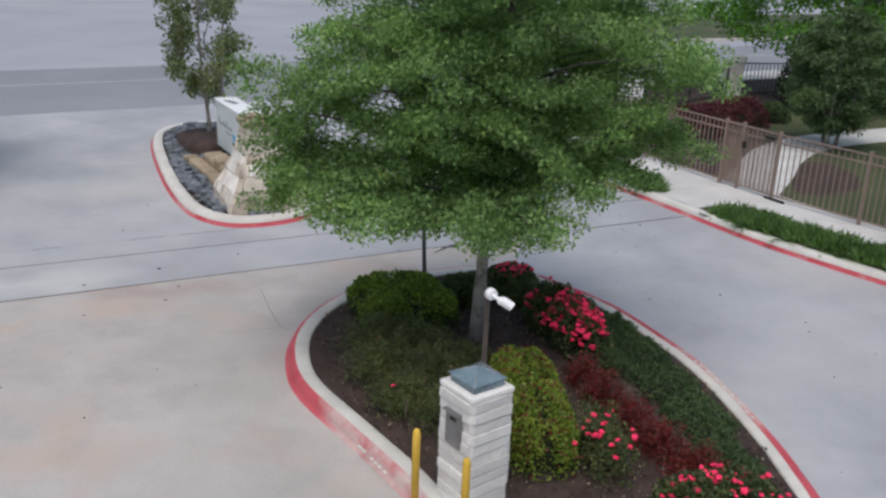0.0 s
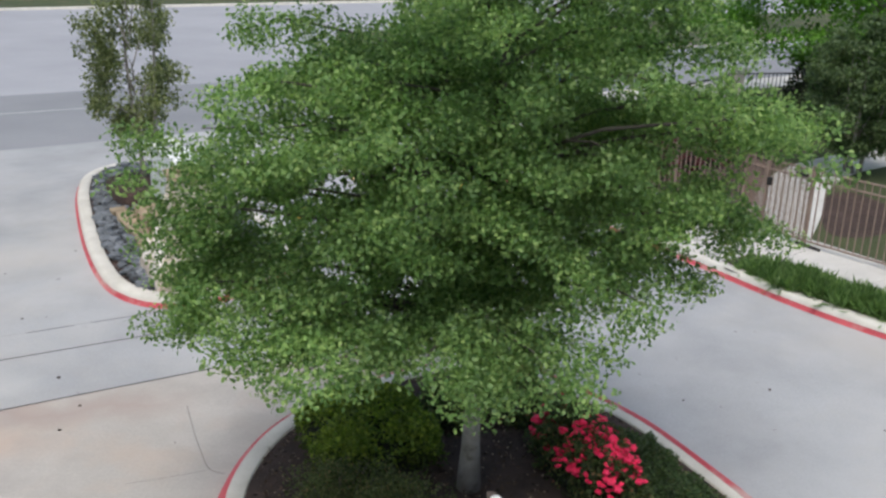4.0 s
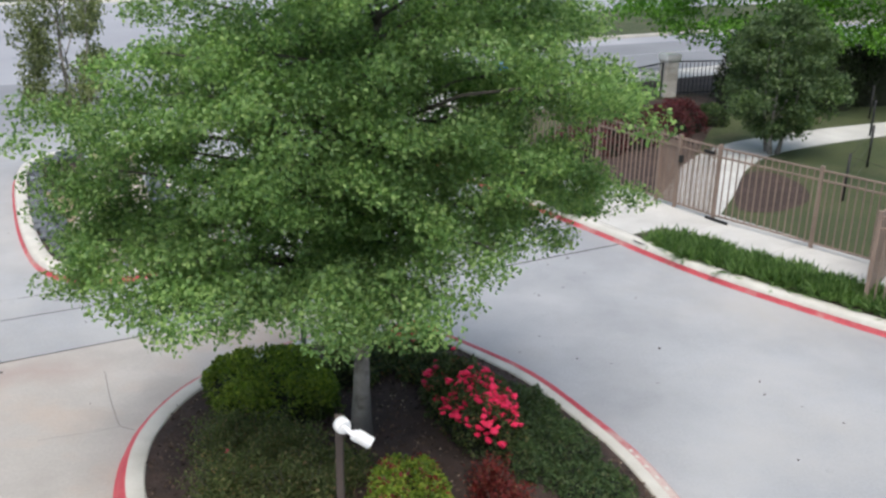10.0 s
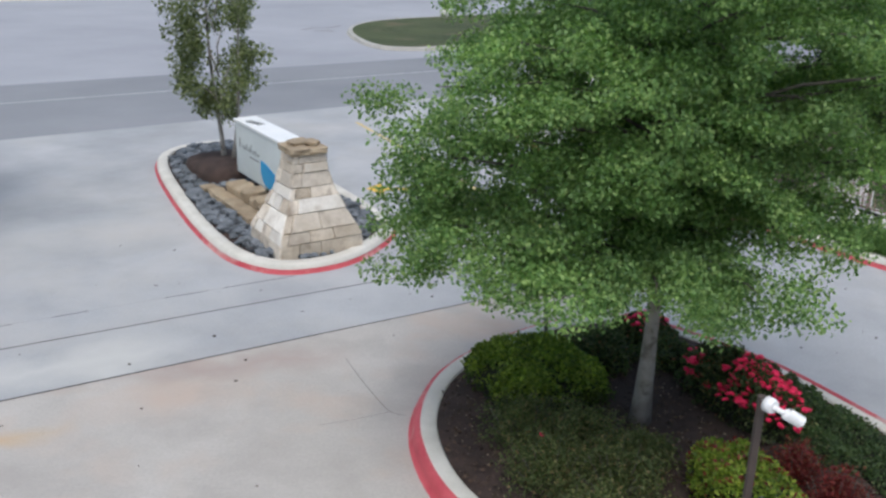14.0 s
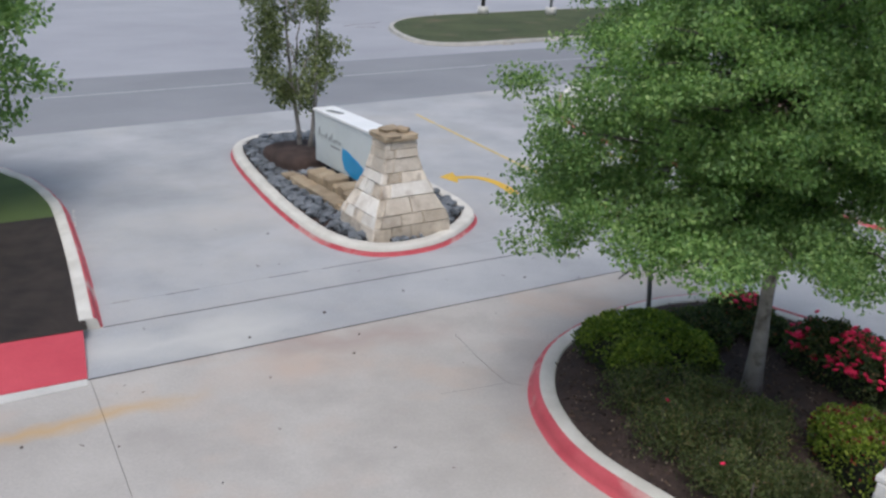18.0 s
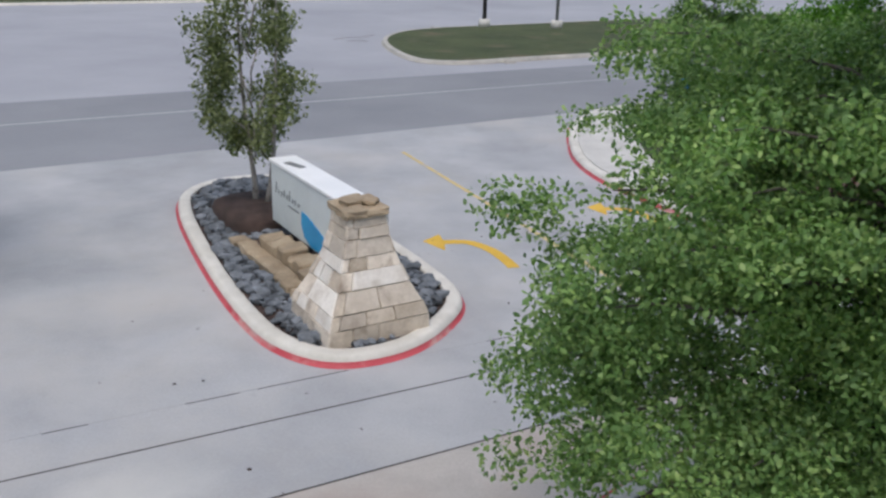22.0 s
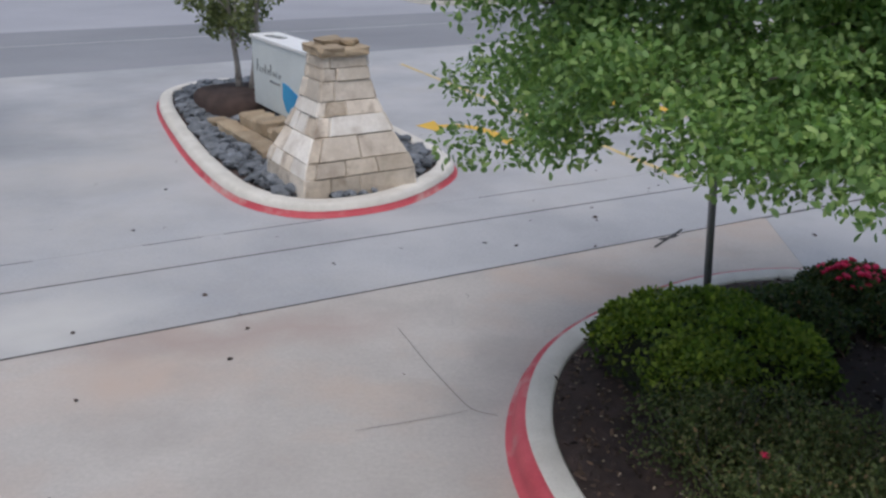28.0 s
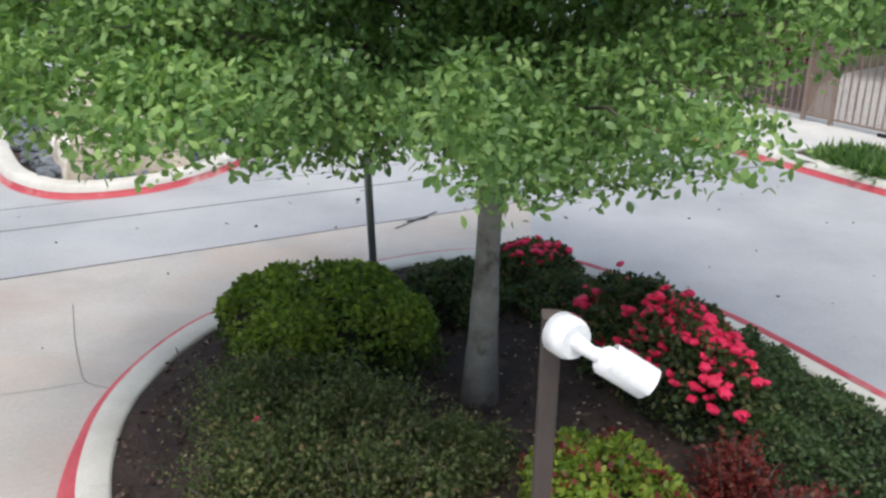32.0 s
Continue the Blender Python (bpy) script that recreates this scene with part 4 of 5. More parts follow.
# bollards
bol = thing("bollard", "yellow painted steel bollard beside the intercom pillar", "bollard", pose(0.045, 6.12, 0.1), group="yellow bollards")
bm = tube([(0, 0, 0), (0, 0, 0.85), (0, 0, 0.885), (0, 0, 0.90)], [0.035, 0.035, 0.027, 0.008], 16)
part("post", bm, YELLOW, bol)
part("base_collar", tube([(0, 0, 0), (0, 0, 0.03)], [0.055, 0.05], 14), STEEL, bol)
copy_thing(bol, pose(0.50, 5.72, 0.1))

# security camera on its post
post = thing("security_camera_post", "square brown steel post carrying a white bullet camera", "post", pose(0.575, 6.99, 0.1))
part("post", box(0.05, 0.05, 1.88, pose(0, 0, 0.94), 0.006), BROWN_POST, post)
part("post_cap", box(0.055, 0.055, 0.012, pose(0, 0, 1.886), 0.005), BROWN_POST, post)
seccam = thing("security_camera", "white bullet security camera on a round base", "camera", pose(0.605, 6.94, 1.965))
part("mount_base", tube([(-0.016, 0.0, 0.0), (0.01, -0.038, 0.0), (0.022, -0.056, 0)], [0.054, 0.054, 0.045], 20), WHITE, seccam)
part("swivel_arm", tube([(0.018, -0.05, 0), (0.055, -0.085, -0.012), (0.085, -0.09, -0.022)], [0.022, 0.017, 0.02], 12), WHITE, seccam)
body_dir = Vector((0.82, -0.1, -0.46)).normalized()
b0 = Vector((0.072, -0.09, -0.02))
part("housing", tube([b0, b0 + body_dir * 0.012, b0 + body_dir * 0.132, b0 + body_dir * 0.138], [0.027, 0.037, 0.037, 0.032], 20), WHITE, seccam)
bm = tube([b0 + body_dir * 0.03 + Vector((0, 0, 0.012)), b0 + body_dir * 0.146 + Vector((0, 0, 0.011))], [0.041, 0.041], 20, cap=False)
bmesh.ops.delete(bm, geom=[v for v in bm.verts if (v.co - b0 - body_dir * (v.co - b0).dot(body_dir)).z < -0.004], context="VERTS")
part("sun_shield", bm, WHITE, seccam)
part("lens", tube([b0 + body_dir * 0.137, b0 + body_dir * 0.141], [0.028, 0.026], 16), BLACK, seccam)

# traffic sign seen from behind, half in the oak
sp = thing("sign_pole", "grey steel sign pole rising behind the hedge into the oak", "sign", pose(-0.38, 11.35, 0.1))
part("pole", tube([(0, 0, 0), (-0.12, 0, 2.55)], [0.03, 0.03], 12), STEEL, sp)
part("sign_plate", box(0.42, 0.008, 0.5, pose(-0.1, 0.035, 2.2, 0, 0, 10), 0.003), BROWN_POST, sp, "dark back of a sign plate")
part("bracket", box(0.3, 0.02, 0.03, pose(-0.09, 0.02, 2.3, 0, 0, 10), 0.003), STEEL, sp)
part("bracket", box(0.3, 0.02, 0.03, pose(-0.08, 0.02, 2.08, 0, 0, 10), 0.003), STEEL, sp)

# thin stake in the mulch
part("stake", tube([(-0.21, 7.55, 0.12), (-0.2, 7.56, 0.48)], [0.008, 0.007], 7), BROWN_POST, thing("plant_stake", "thin brown plant stake in the mulch", "stake"))

# ---- fence, gate and street furniture ----
picket_mesh = None


def fence_run(p0, p1, z=0.15, h=1.32, name="fence", label="bronze steel picket fence panel", infill=0.0, post_at=(True, True), spacing=0.115, mid=True):
    """A fence panel from p0 to p1 with posts, rails and pickets, each its own piece."""
    global picket_mesh
    a, b = Vector((*p0, z)), Vector((*p1, z))
    ln = (b - a).length
    ang = math.degrees(math.atan2((b - a).y, (b - a).x))
    t = thing(name, label, "gate" if "gate" in name else "fence", pose(a.x, a.y, z, 0, 0, ang), group="bronze fence")
    for k, on in enumerate(post_at):
        if on:
            x = ln * k
            p = part("post", box(0.06, 0.06, h + 0.06, pose(x, 0, (h + 0.06) / 2), 0.005, 1), FENCE, t)
            part("post_cap", box(0.07, 0.07, 0.02, pose(x, 0, h + 0.065), 0.008, 1), FENCE, p)
    for zz in (0.09, h - 0.16, h) if mid else (0.09, h):
        part("rail", box(ln - 0.06, 0.035, 0.03, pose(ln / 2, 0, zz), 0.004, 1), FENCE, t)
    n = max(1, int((ln - 0.08) / spacing))
    if picket_mesh is None:
        bm = box(0.018, 0.018, h - 0.1, pose(0, 0, (h - 0.1) / 2 + 0.09))
        picket_mesh = bpy.data.meshes.new("picket")
        bm.to_mesh(picket_mesh)
        bm.free()
        picket_mesh.materials.append(FENCE)
    for i in range(1, n):
        o = new("picket", picket_mesh)
        o.parent = t
        o.location = (ln * i / n, 0, 0)
    if infill:
        bm = bmesh.new()
        for i in range(int(ln / 0.022)):
            bmesh.ops.create_cube(bm, size=1, matrix=pose(0.03 + i * 0.022, 0.012, h / 2 + 0.02) @ Matrix.Diagonal((0.013 * infill, 0.003, h - 0.14, 1)))
        for i in range(int(h / 0.05)):
            bmesh.ops.create_cube(bm, size=1, matrix=pose(ln / 2, 0.016, 0.1 + i * 0.05) @ Matrix.Diagonal((ln - 0.08, 0.003, 0.012 * infill, 1)))
        part("mesh_infill", bm, FENCE, t, "fine brown mesh infill")
    return t


F = [(3.05, 21.6), (4.29, 20.05), (5.25, 18.63), (5.52, 18.24), (6.04, 17.47), (7.28, 16.03), (8.16, 15.0), (7.12, 13.54), (8.6, 11.75), (10.2, 9.9)]
fence_run(F[0], F[1], post_at=(True, False))
fence_run(F[1], F[2], post_at=(True, False))
fence_run(F[2], F[3], label="narrow bronze fence panel filled with brown mesh", infill=1.2, post_at=(True, False))
gate = fence_run(F[3], F[4], name="fence_gate", label="closed bronze picket gate with mesh infill and latch", infill=0.5, post_at=(True, True), spacing=0.1)
part("latch_box", box(0.08, 0.07, 0.14, pose(0.08, -0.03, 0.95), 0.008), BLACK, gate)
part("closer", box(0.22, 0.05, 0.05, pose(0.72, -0.04, 1.22), 0.01), BLACK, gate)
part("kick_bar", box(0.5, 0.03, 0.05, pose(1.05, -0.05, 0.03), 0.004), BLACK, gate)
fence_run(F[4], F[5], post_at=(False, True))
fence_run(F[5], F[6], post_at=(False, True))
fence_run(F[6], F[7], label="bronze fence return filled with brown mesh", infill=1.2, post_at=(False, True))
fence_run(F[7], F[8], post_at=(False, True))
fence_run(F[8], F[9], post_at=(False, True))

# black wire fence on the lawn behind
wire = thing("wire_fence", "low black wire fence on slim posts across the lawn", "fence")
wp = [(13.2, 27.6), (12.2, 25.2), (10.68, 21.8), (9.0, 18.98), (9.57, 17.25), (10.6, 15.2), (12.0, 12.8)]
for x, y in wp:
    part("post", tube([(x, y, 0.05), (x, y, 1.08)], [0.028, 0.028], 8), BLACK, wire)
for (x0, y0), (x1, y1) in zip(wp, wp[1:]):
    for z in (0.3, 0.65, 1.02):
        part("wire", tube([(x0, y0, z), (x1, y1, z)], [0.004, 0.004], 4), BLACK, wire)

# street-side black fence and its stone column
col = thing("stone_column", "square pale stone fence column with a white cap", "column", pose(8.1, 30.73, 0.1, 0, 0, 20))
flat2 = lambda z: 0.215
ct = stone_courses(col, flat2, flat2, [0.185] * 6, 0.0, [STONE_LIGHT], [1, 2], random.Random(5), rough=0.01)
part("core", box(0.40, 0.40, ct, pose(0, 0, ct / 2)), MORTAR, col)
part("neck", box(0.46, 0.46, 0.05, pose(0, 0, ct + 0.025), 0.008), PALE, col)
part("cap", box(0.53, 0.53, 0.2, pose(0, 0, ct + 0.15), 0.03), WHITE, col, "white moulded cap")


def rail_fence(p0, p1, z=0.1, h=1.1):
    a, b = Vector((*p0, z)), Vector((*p1, z))
    ln = (b - a).length
    t = thing("iron_fence", "black iron railing along the street verge", "fence", pose(a.x, a.y, z, 0, 0, math.degrees(math.atan2((b - a).y, (b - a).x))), group="black railings")
    for x in (0, ln):
        part("post", box(0.05, 0.05, h + 0.05, pose(x, 0, h / 2)), BLACK, t)
    for zz in (0.12, h):
        part("rail", box(ln, 0.03, 0.035, pose(ln / 2, 0, zz)), BLACK, t)
    bar = None
    for i in range(1, int(ln / 0.14)):
        if bar is None:
            bar = part("bar", box(0.016, 0.016, h, pose(0, 0, h / 2)), BLACK, t)
            bar.location.x = 0.14
        else:
            o = new("bar", bar.data)
            o.parent, o.location = t, (i * 0.14, 0, 0)
    return t


for p0, p1 in (((4.6, 26.3), (6.3, 28.6)), ((6.3, 28.6), (7.85, 30.5)), ((8.3, 30.85), (10.6, 31.5)), ((10.6, 31.5), (13.4, 32.6))):
    rail_fence(p0, p1)

# median lamp posts
for x, y, r in ((-2.08, 53.1, 0.11), (1.72, 53.5, 0.09)):
    lp = thing("street_lamp", "tall street lamp post on a concrete footing", "street lamp", pose(x, y, 0.1))
    part("pole", tube([(0, 0, 0.3), (0, 0, 9)], [r, r * 0.6], 12), BLACK if x < 0 else STEEL, lp)
    part("footing", tube([(0, 0, 0), (0, 0, 0.45)], [0.3, 0.3], 16), PALE, lp)
    part("arm", tube([(0, 0, 8.9), (0, -1.6, 9.2)], [0.05, 0.04], 8), STEEL, lp)
    part("lamp_head", box(0.3, 0.7, 0.14, pose(0, -1.8, 9.2), 0.04), STEEL, lp)

# balloons and yard signs on the corner grass
for i, (x, y, z) in enumerate(((3.0, 27.0, 0.92), (2.62, 27.05, 1.4), (3.3, 27.2, 0.62))):
    b = thing("balloon", "shiny blue balloon tied over the corner grass", "balloon", pose(x, y, z), group="blue balloons")
    bm = bmesh.new()
    bmesh.ops.create_uvsphere(bm, u_segments=20, v_segments=14, radius=0.24)
    for v in bm.verts:
        v.co.z *= 1.12
        if v.co.z < 0:
            k = 1 - 0.35 * (-v.co.z / 0.3) ** 2
            v.co.x *= k
            v.co.y *= k
    for f in bm.faces:
        f.smooth = True
    part("envelope", bm, BALLOON, b)
    part("knot", tube([(0, 0, -0.29), (0, 0, -0.33)], [0.012, 0.03], 8), BALLOON, b)
    part("string", tube([(0, 0, -0.32), (0.03, 0.02, -z + 0.13)], [0.004, 0.004], 4), WHITE, b)
for x, y in ((3.75, 26.9), (4.4, 27.3)):
    ys = thing("yard_sign", "small white yard sign with grey lines on wire legs", "sign", pose(x, y, 0.13, 0, 0, 8))
    part("board", box(0.55, 0.015, 0.38, pose(0, 0, 0.42), 0.003), WHITE, ys)
    for k in range(3):
        part("bar", box(0.42, 0.004, 0.03, pose(0, -0.0095, 0.33 + k * 0.09)), STEEL, ys)
    for k in (-0.2, 0.2):
        part("leg", tube([(k, 0, -0.02), (k, 0, 0.3)], [0.005, 0.005], 6), STEEL, ys)

# ---- rocks round the monument ----
def inside(p, ring):
    n, hit = len(ring), False
    for i in range(n):
        a, b = ring[i], ring[i - 1]
        if (a.y > p[1]) != (b.y > p[1]) and p[0] < (b.x - a.x) * (p[1] - a.y) / (b.y - a.y) + a.x:
            hit = not hit
    return hit


def rock_bm(rng):
    bm = bmesh.new()
    bmesh.ops.create_icosphere(bm, subdivisions=1, radius=1)
    s = rng.uniform(0, 50)
    for v in bm.verts:
        v.co *= 0.75 + 0.5 * abs(noise.noise(v.co * 1.3 + Vector((s, 0, 0))))
        v.co.z *= 0.6
    return bm


rng = random.Random(11)
rock_meshes = []
for i in range(7):
    bm = rock_bm(rng)
    me = bpy.data.meshes.new("rock")
    bm.to_mesh(me)
    bm.free()
    me.materials.append(SLATE)
    rock_meshes.append(me)
b_in = offset_line(b_line, 0.33, True)
to_sign = pose(-3.86, 15.2, 0, 0, 0, 33).inverted()
rocks = thing("river_rocks", "loose dark blue-grey rocks filling the sign island", "rocks")
small = bmesh.new()
count = 0
while count < 2200:
    x, y = rng.uniform(-8, -2.4), rng.uniform(14, 22.4)
    q = to_sign @ Vector((x, y, 0))
    if not inside((x, y), b_in) or (abs(q.x) < flare(0) - 0.02 and abs(q.y) < deep(0) - 0.02) or (-0.5 < q.x < 0.6 and 0.5 < q.y < 3.6) or math.hypot((x + 6.15) / 0.62, (y - 19.35) / 0.85) < 1:
        continue
    count += 1
    big = count <= 290
    s = rng.uniform(0.10, 0.165) if big else rng.uniform(0.045, 0.095)
    m = pose(x, y, 0.13 + s * 0.25, rng.uniform(-20, 20), rng.uniform(-20, 20), rng.uniform(0, 360)) @ Matrix.Diagonal((s, s * rng.uniform(0.7, 1.0), s * 0.8, 1))
    if big:
        o = new("rock", rock_meshes[count % 7])
        o.parent = rocks
        o.matrix_local = m
    else:
        me = rock_meshes[count % 7]
        vs = [small.verts.new(m @ v.co) for v in me.vertices]
        for p in me.polygons:
            small.faces.new([vs[i] for i in p.vertices])
part("gravel", small, SLATE, rocks)["kind"] = "stuff"
# ---- mulch chips ----
CHIP = material("bark_chip", (0.035, 0.022, 0.016), (0.10, 0.065, 0.045), 4, 40, island=0.7)
rng_n = np.random.default_rng(4)
ring = offset_line(a_line, 0.30, True)
pts = []
while len(pts) < 7000:
    x, y = rng_n.uniform(-1.9, 3.6), rng_n.uniform(5.2, 13.6)
    if inside((x, y), ring):
        pts.append((x, y, 0.13 + 0.08 * min(1, min(math.hypot(x - p.x, y - p.y) for p in ring[::4]) / 0.8)))
chips = leaves("mulch_chips", pts, 0.022, CHIP, None, 9, droop=0.0, long=2.2, flat=0.75)
tagged(chips, "scattered brown bark chips over the island bed", "mulch", kind="stuff")
LITTER = material("leaf_litter", (0.25, 0.19, 0.13), (0.42, 0.35, 0.27), 4, 40, island=0.4)
tagged(leaves("fallen_leaves", [p for p in pts if rng_n.random() < 0.3], 0.015, LITTER, None, 10, droop=0.0, long=1.6, flat=0.8), "pale dry leaves scattered on the mulch", "leaves", kind="stuff")

# small dark litter on the driveway
rng_n = np.random.default_rng(14)
bits = []
while len(bits) < 95:
    x, y = rng_n.uniform(-7, 6), rng_n.uniform(6.5, 20)
    if not inside((x, y), offset_line(a_line, -0.1, True)) and not inside((x, y), offset_line(b_line, -0.1, True)) and x < 2.5 + (18 - y) * 0.75 - 0.6:
        bits.append((x, y, 0.006))
tagged(leaves("leaf_litter", bits, 0.03, MULCH, None, 15, droop=0.0, long=1.5, flat=0.9), "tiny dark leaves and bits on the driveway", "litter", kind="stuff")

# ---- plants ----
def shell_points(n, rx, ry, h, seed, power=2.6, z0=0.0, rough=0.05, side=0.55):
    """Points on and just under a cushion: a rounded box shape standing on z0."""
    rng = np.random.default_rng(seed)
    out = []
    while len(out) < n:
        a = rng.random() * 2 * math.pi
        t = rng.random() ** side
        e = math.acos(min(1, t)) if rng.random() < 0.6 else rng.random() * math.pi / 2
        ca, sa, ce, se = math.cos(a), math.sin(a), math.cos(e), math.sin(e)
        sg = lambda v: math.copysign(abs(v) ** (2 / power), v)
        lump = 1 + rough * noise.noise(Vector((ca * 3, sa * 3, se * 3 + seed)))
        k = lump * (1 - 0.16 * rng.random() ** 2)
        out.append((sg(ca) * abs(ce) ** (2 / power) * rx * k, sg(sa) * abs(ce) ** (2 / power) * ry * k, z0 + abs(se) ** (2 / power) * h * k))
    return np.array(out)


def core_dome(rx, ry, h, power=2.6, k=0.84):
    bm = bmesh.new()
    bmesh.ops.create_uvsphere(bm, u_segments=24, v_segments=14, radius=1)
    sg = lambda v: math.copysign(abs(v) ** (2 / power), v)
    for v in bm.verts:
        e = math.asin(max(-1, min(1, v.co.z)))
        a = math.atan2(v.co.y, v.co.x)
        ce = abs(math.cos(e)) ** (2 / power)
        v.co = Vector((sg(math.cos(a)) * ce * rx * k, sg(math.sin(a)) * ce * ry * k, max(-0.05, sg(math.sin(e)) * h * k)))
    for f in bm.faces:
        f.smooth = True
    return bm


mound_bm = core_dome(0.66, 0.9, 0.36, 4.0, 1.0)
for v in mound_bm.verts:
    v.co = pose(-6.15, 19.35, 0.1, 0, 0, 33) @ (v.co + Vector((0, 0, 0.03 * noise.noise(v.co * 5))))
mound_mesh = bpy.data.meshes.new("tree_mulch")
mound_bm.to_mesh(mound_mesh)
mound_bm.free()
mound_mesh.materials.append(MULCH)
tagged(new("tree_mulch", mound_mesh), "raised mound of brown mulch round the young tree", "bed", kind="structure")

# the shade low on the hedge sides is put into this darker leaf colour
SHADED_LEAF = leaf_material("shaded_hedge_leaf", [(0.0, (0.035, 0.06, 0.014)), (0.6, (0.07, 0.105, 0.022)), (1.0, (0.13, 0.16, 0.03))], patch=3)
SHRUB_LEAF = leaf_material("sparse_shrub_leaf", [(0.0, (0.046, 0.066, 0.024)), (0.6, (0.105, 0.14, 0.052)), (0.9, (0.18, 0.19, 0.085)), (1.0, (0.24, 0.15, 0.09))], patch=2.5)
# near-black filler: the shade inside a bush painted on a solid core
SHADE_CORE = material("shade_core", (0.012, 0.016, 0.008), (0.03, 0.034, 0.018), 8, 60, bump=1.0, bump_dist=0.03)


def bush(name, label, x, y, rx, ry, h, mat, n, leaf, seed, turn=0, power=2.6, z=0.16, rough=0.08, category="shrub", group="", long=1.6, skirt=0.0, twigs=0):
    t = thing(name, label, category, pose(x, y, z, 0, 0, turn), group)
    if twigs:
        rng_t = random.Random(seed)
        for _ in range(twigs):
            a, r = rng_t.uniform(0, 6.283), rng_t.uniform(0.25, 0.9)
            x1, y1, z1 = math.cos(a) * rx * r, math.sin(a) * ry * r, h * rng_t.uniform(0.75, 1.05) * (1.1 - 0.5 * r * r)
            part("stem", tube([(x1 * 0.3, y1 * 0.3, -0.03), (x1 * 0.75, y1 * 0.75, z1 * 0.6), (x1, y1, z1)], [0.006, 0.005, 0.002], 5), SHADED_BARK, t)
    else:
        part("core", core_dome(rx, ry, h, power), SHADE_CORE, t)
    pts = shell_points(n, rx, ry, h, seed, power, rough=rough)
    if twigs:
        pts *= np.random.default_rng(seed + 3).uniform(0.45, 1.05, (n, 1))
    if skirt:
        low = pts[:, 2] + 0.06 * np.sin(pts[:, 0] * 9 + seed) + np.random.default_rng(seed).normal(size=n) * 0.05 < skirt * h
        leaves("shaded_leaves", pts[low], leaf, SHADED_LEAF, t, seed + 1, droop=-0.2, long=long)["label"] = "dark green leaves low on the sides, coloured for shade"
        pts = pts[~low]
    leaves("foliage", pts, leaf, mat, t, seed, droop=-0.2, long=long)
    return t


bloom_mesh = []
for i in range(4):
    bm = bmesh.new()
    bmesh.ops.create_icosphere(bm, subdivisions=2, radius=0.55)
    for v in bm.verts:
        a, e = math.atan2(v.co.y, v.co.x), v.co.z / 0.55
        ruffle = 1 + 0.22 * math.sin(5 * a + i + 3 * e) * (1 - e * e) + 0.28 * noise.noise(v.co * 4 + Vector((i * 5, 0, 0)))
        v.co = Vector((v.co.x * ruffle * 1.15, v.co.y * ruffle * 1.15, v.co.z * (0.75 - 0.35 * max(0, e) ** 3)))
    me = bpy.data.meshes.new("bloom")
    bm.to_mesh(me)
    bm.free()
    me.materials.append(ROSE)
    bloom_mesh.append(me)


def noise_at(pts, scale):
    return np.array([noise.noise(Vector(p) * scale) for p in pts])


def flowers(parent, pts, size, seed):
    """Loose rose heads, each a few cupped petals."""
    rng_f = random.Random(seed)
    for i, p in enumerate(pts):
        o = new("bloom", bloom_mesh[i % 4])
        o.parent = parent
        o.matrix_local = pose(*p, rng_f.uniform(-30, 30), rng_f.uniform(-30, 30), rng_f.uniform(0, 360)) @ Matrix.Scale(size * rng_f.uniform(0.75, 1.25), 4)


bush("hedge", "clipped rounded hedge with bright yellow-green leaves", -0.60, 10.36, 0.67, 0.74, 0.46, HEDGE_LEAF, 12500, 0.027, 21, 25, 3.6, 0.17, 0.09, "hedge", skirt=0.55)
h2 = bush("hedge", "low clipped yellow-green hedge beside the pillar", 1.07, 7.75, 0.38, 1.12, 0.56, HEDGE_LEAF, 12000, 0.024, 22, 9, 3.4, 0.17, 0.05, "hedge")
leaves("new_growth", shell_points(1100, 0.39, 1.14, 0.58, 23, 3.4), 0.024, RED_LEAF, h2, 24, droop=-0.3)["kind"] = "stuff"

rb = bush("rose_bush", "rose bush covered in bright red blooms", 1.55, 10.02, 0.39, 0.88, 0.60, DARK_LEAF, 9000, 0.026, 31, 26, 2.2, 0.17, 0.2, "rose bush")
sp_ = shell_points(700, 0.41, 0.90, 0.63, 32, 2.2, rough=0.2)
flowers(rb, sp_[(sp_[:, 2] > 0.25) & (noise_at(sp_, 2.6) > -0.12)][:270], 0.056, 33)
rb = bush("rose_bush", "dark rose bush with a few red blooms at the island tip", 0.82, 11.72, 0.42, 0.42, 0.31, DARK_LEAF, 6000, 0.026, 34, 10, 2.2, 0.15, 0.2, "rose bush")
sp_ = shell_points(240, 0.43, 0.43, 0.35, 35, 2.2, rough=0.2)
flowers(rb, sp_[sp_[:, 2] > 0.25][:55], 0.05, 36)
rb = bush("rose_bush", "sparse rose bush with scattered red blooms", 1.74, 7.12, 0.36, 0.66, 0.55, SHRUB_LEAF, 4600, 0.02, 37, 15, 2.2, 0.16, 0.4, "rose bush", twigs=26)
sp_ = shell_points(140, 0.37, 0.68, 0.57, 38, 2.2, rough=0.25)
flowers(rb, sp_[(sp_[:, 2] > 0.3) & (noise_at(sp_, 3.0) > 0.05)][:20], 0.045, 39)
rb = bush("rose_bush", "low rose bush with clusters of red blooms", 2.75, 6.38, 0.62, 0.45, 0.40, DARK_LEAF, 5600, 0.024, 40, 20, 2.2, 0.16, 0.25, "rose bush")
sp_ = shell_points(160, 0.63, 0.46, 0.42, 41, 2.2, rough=0.25)
flowers(rb, sp_[sp_[:, 2] > 0.2][:70], 0.045, 42)

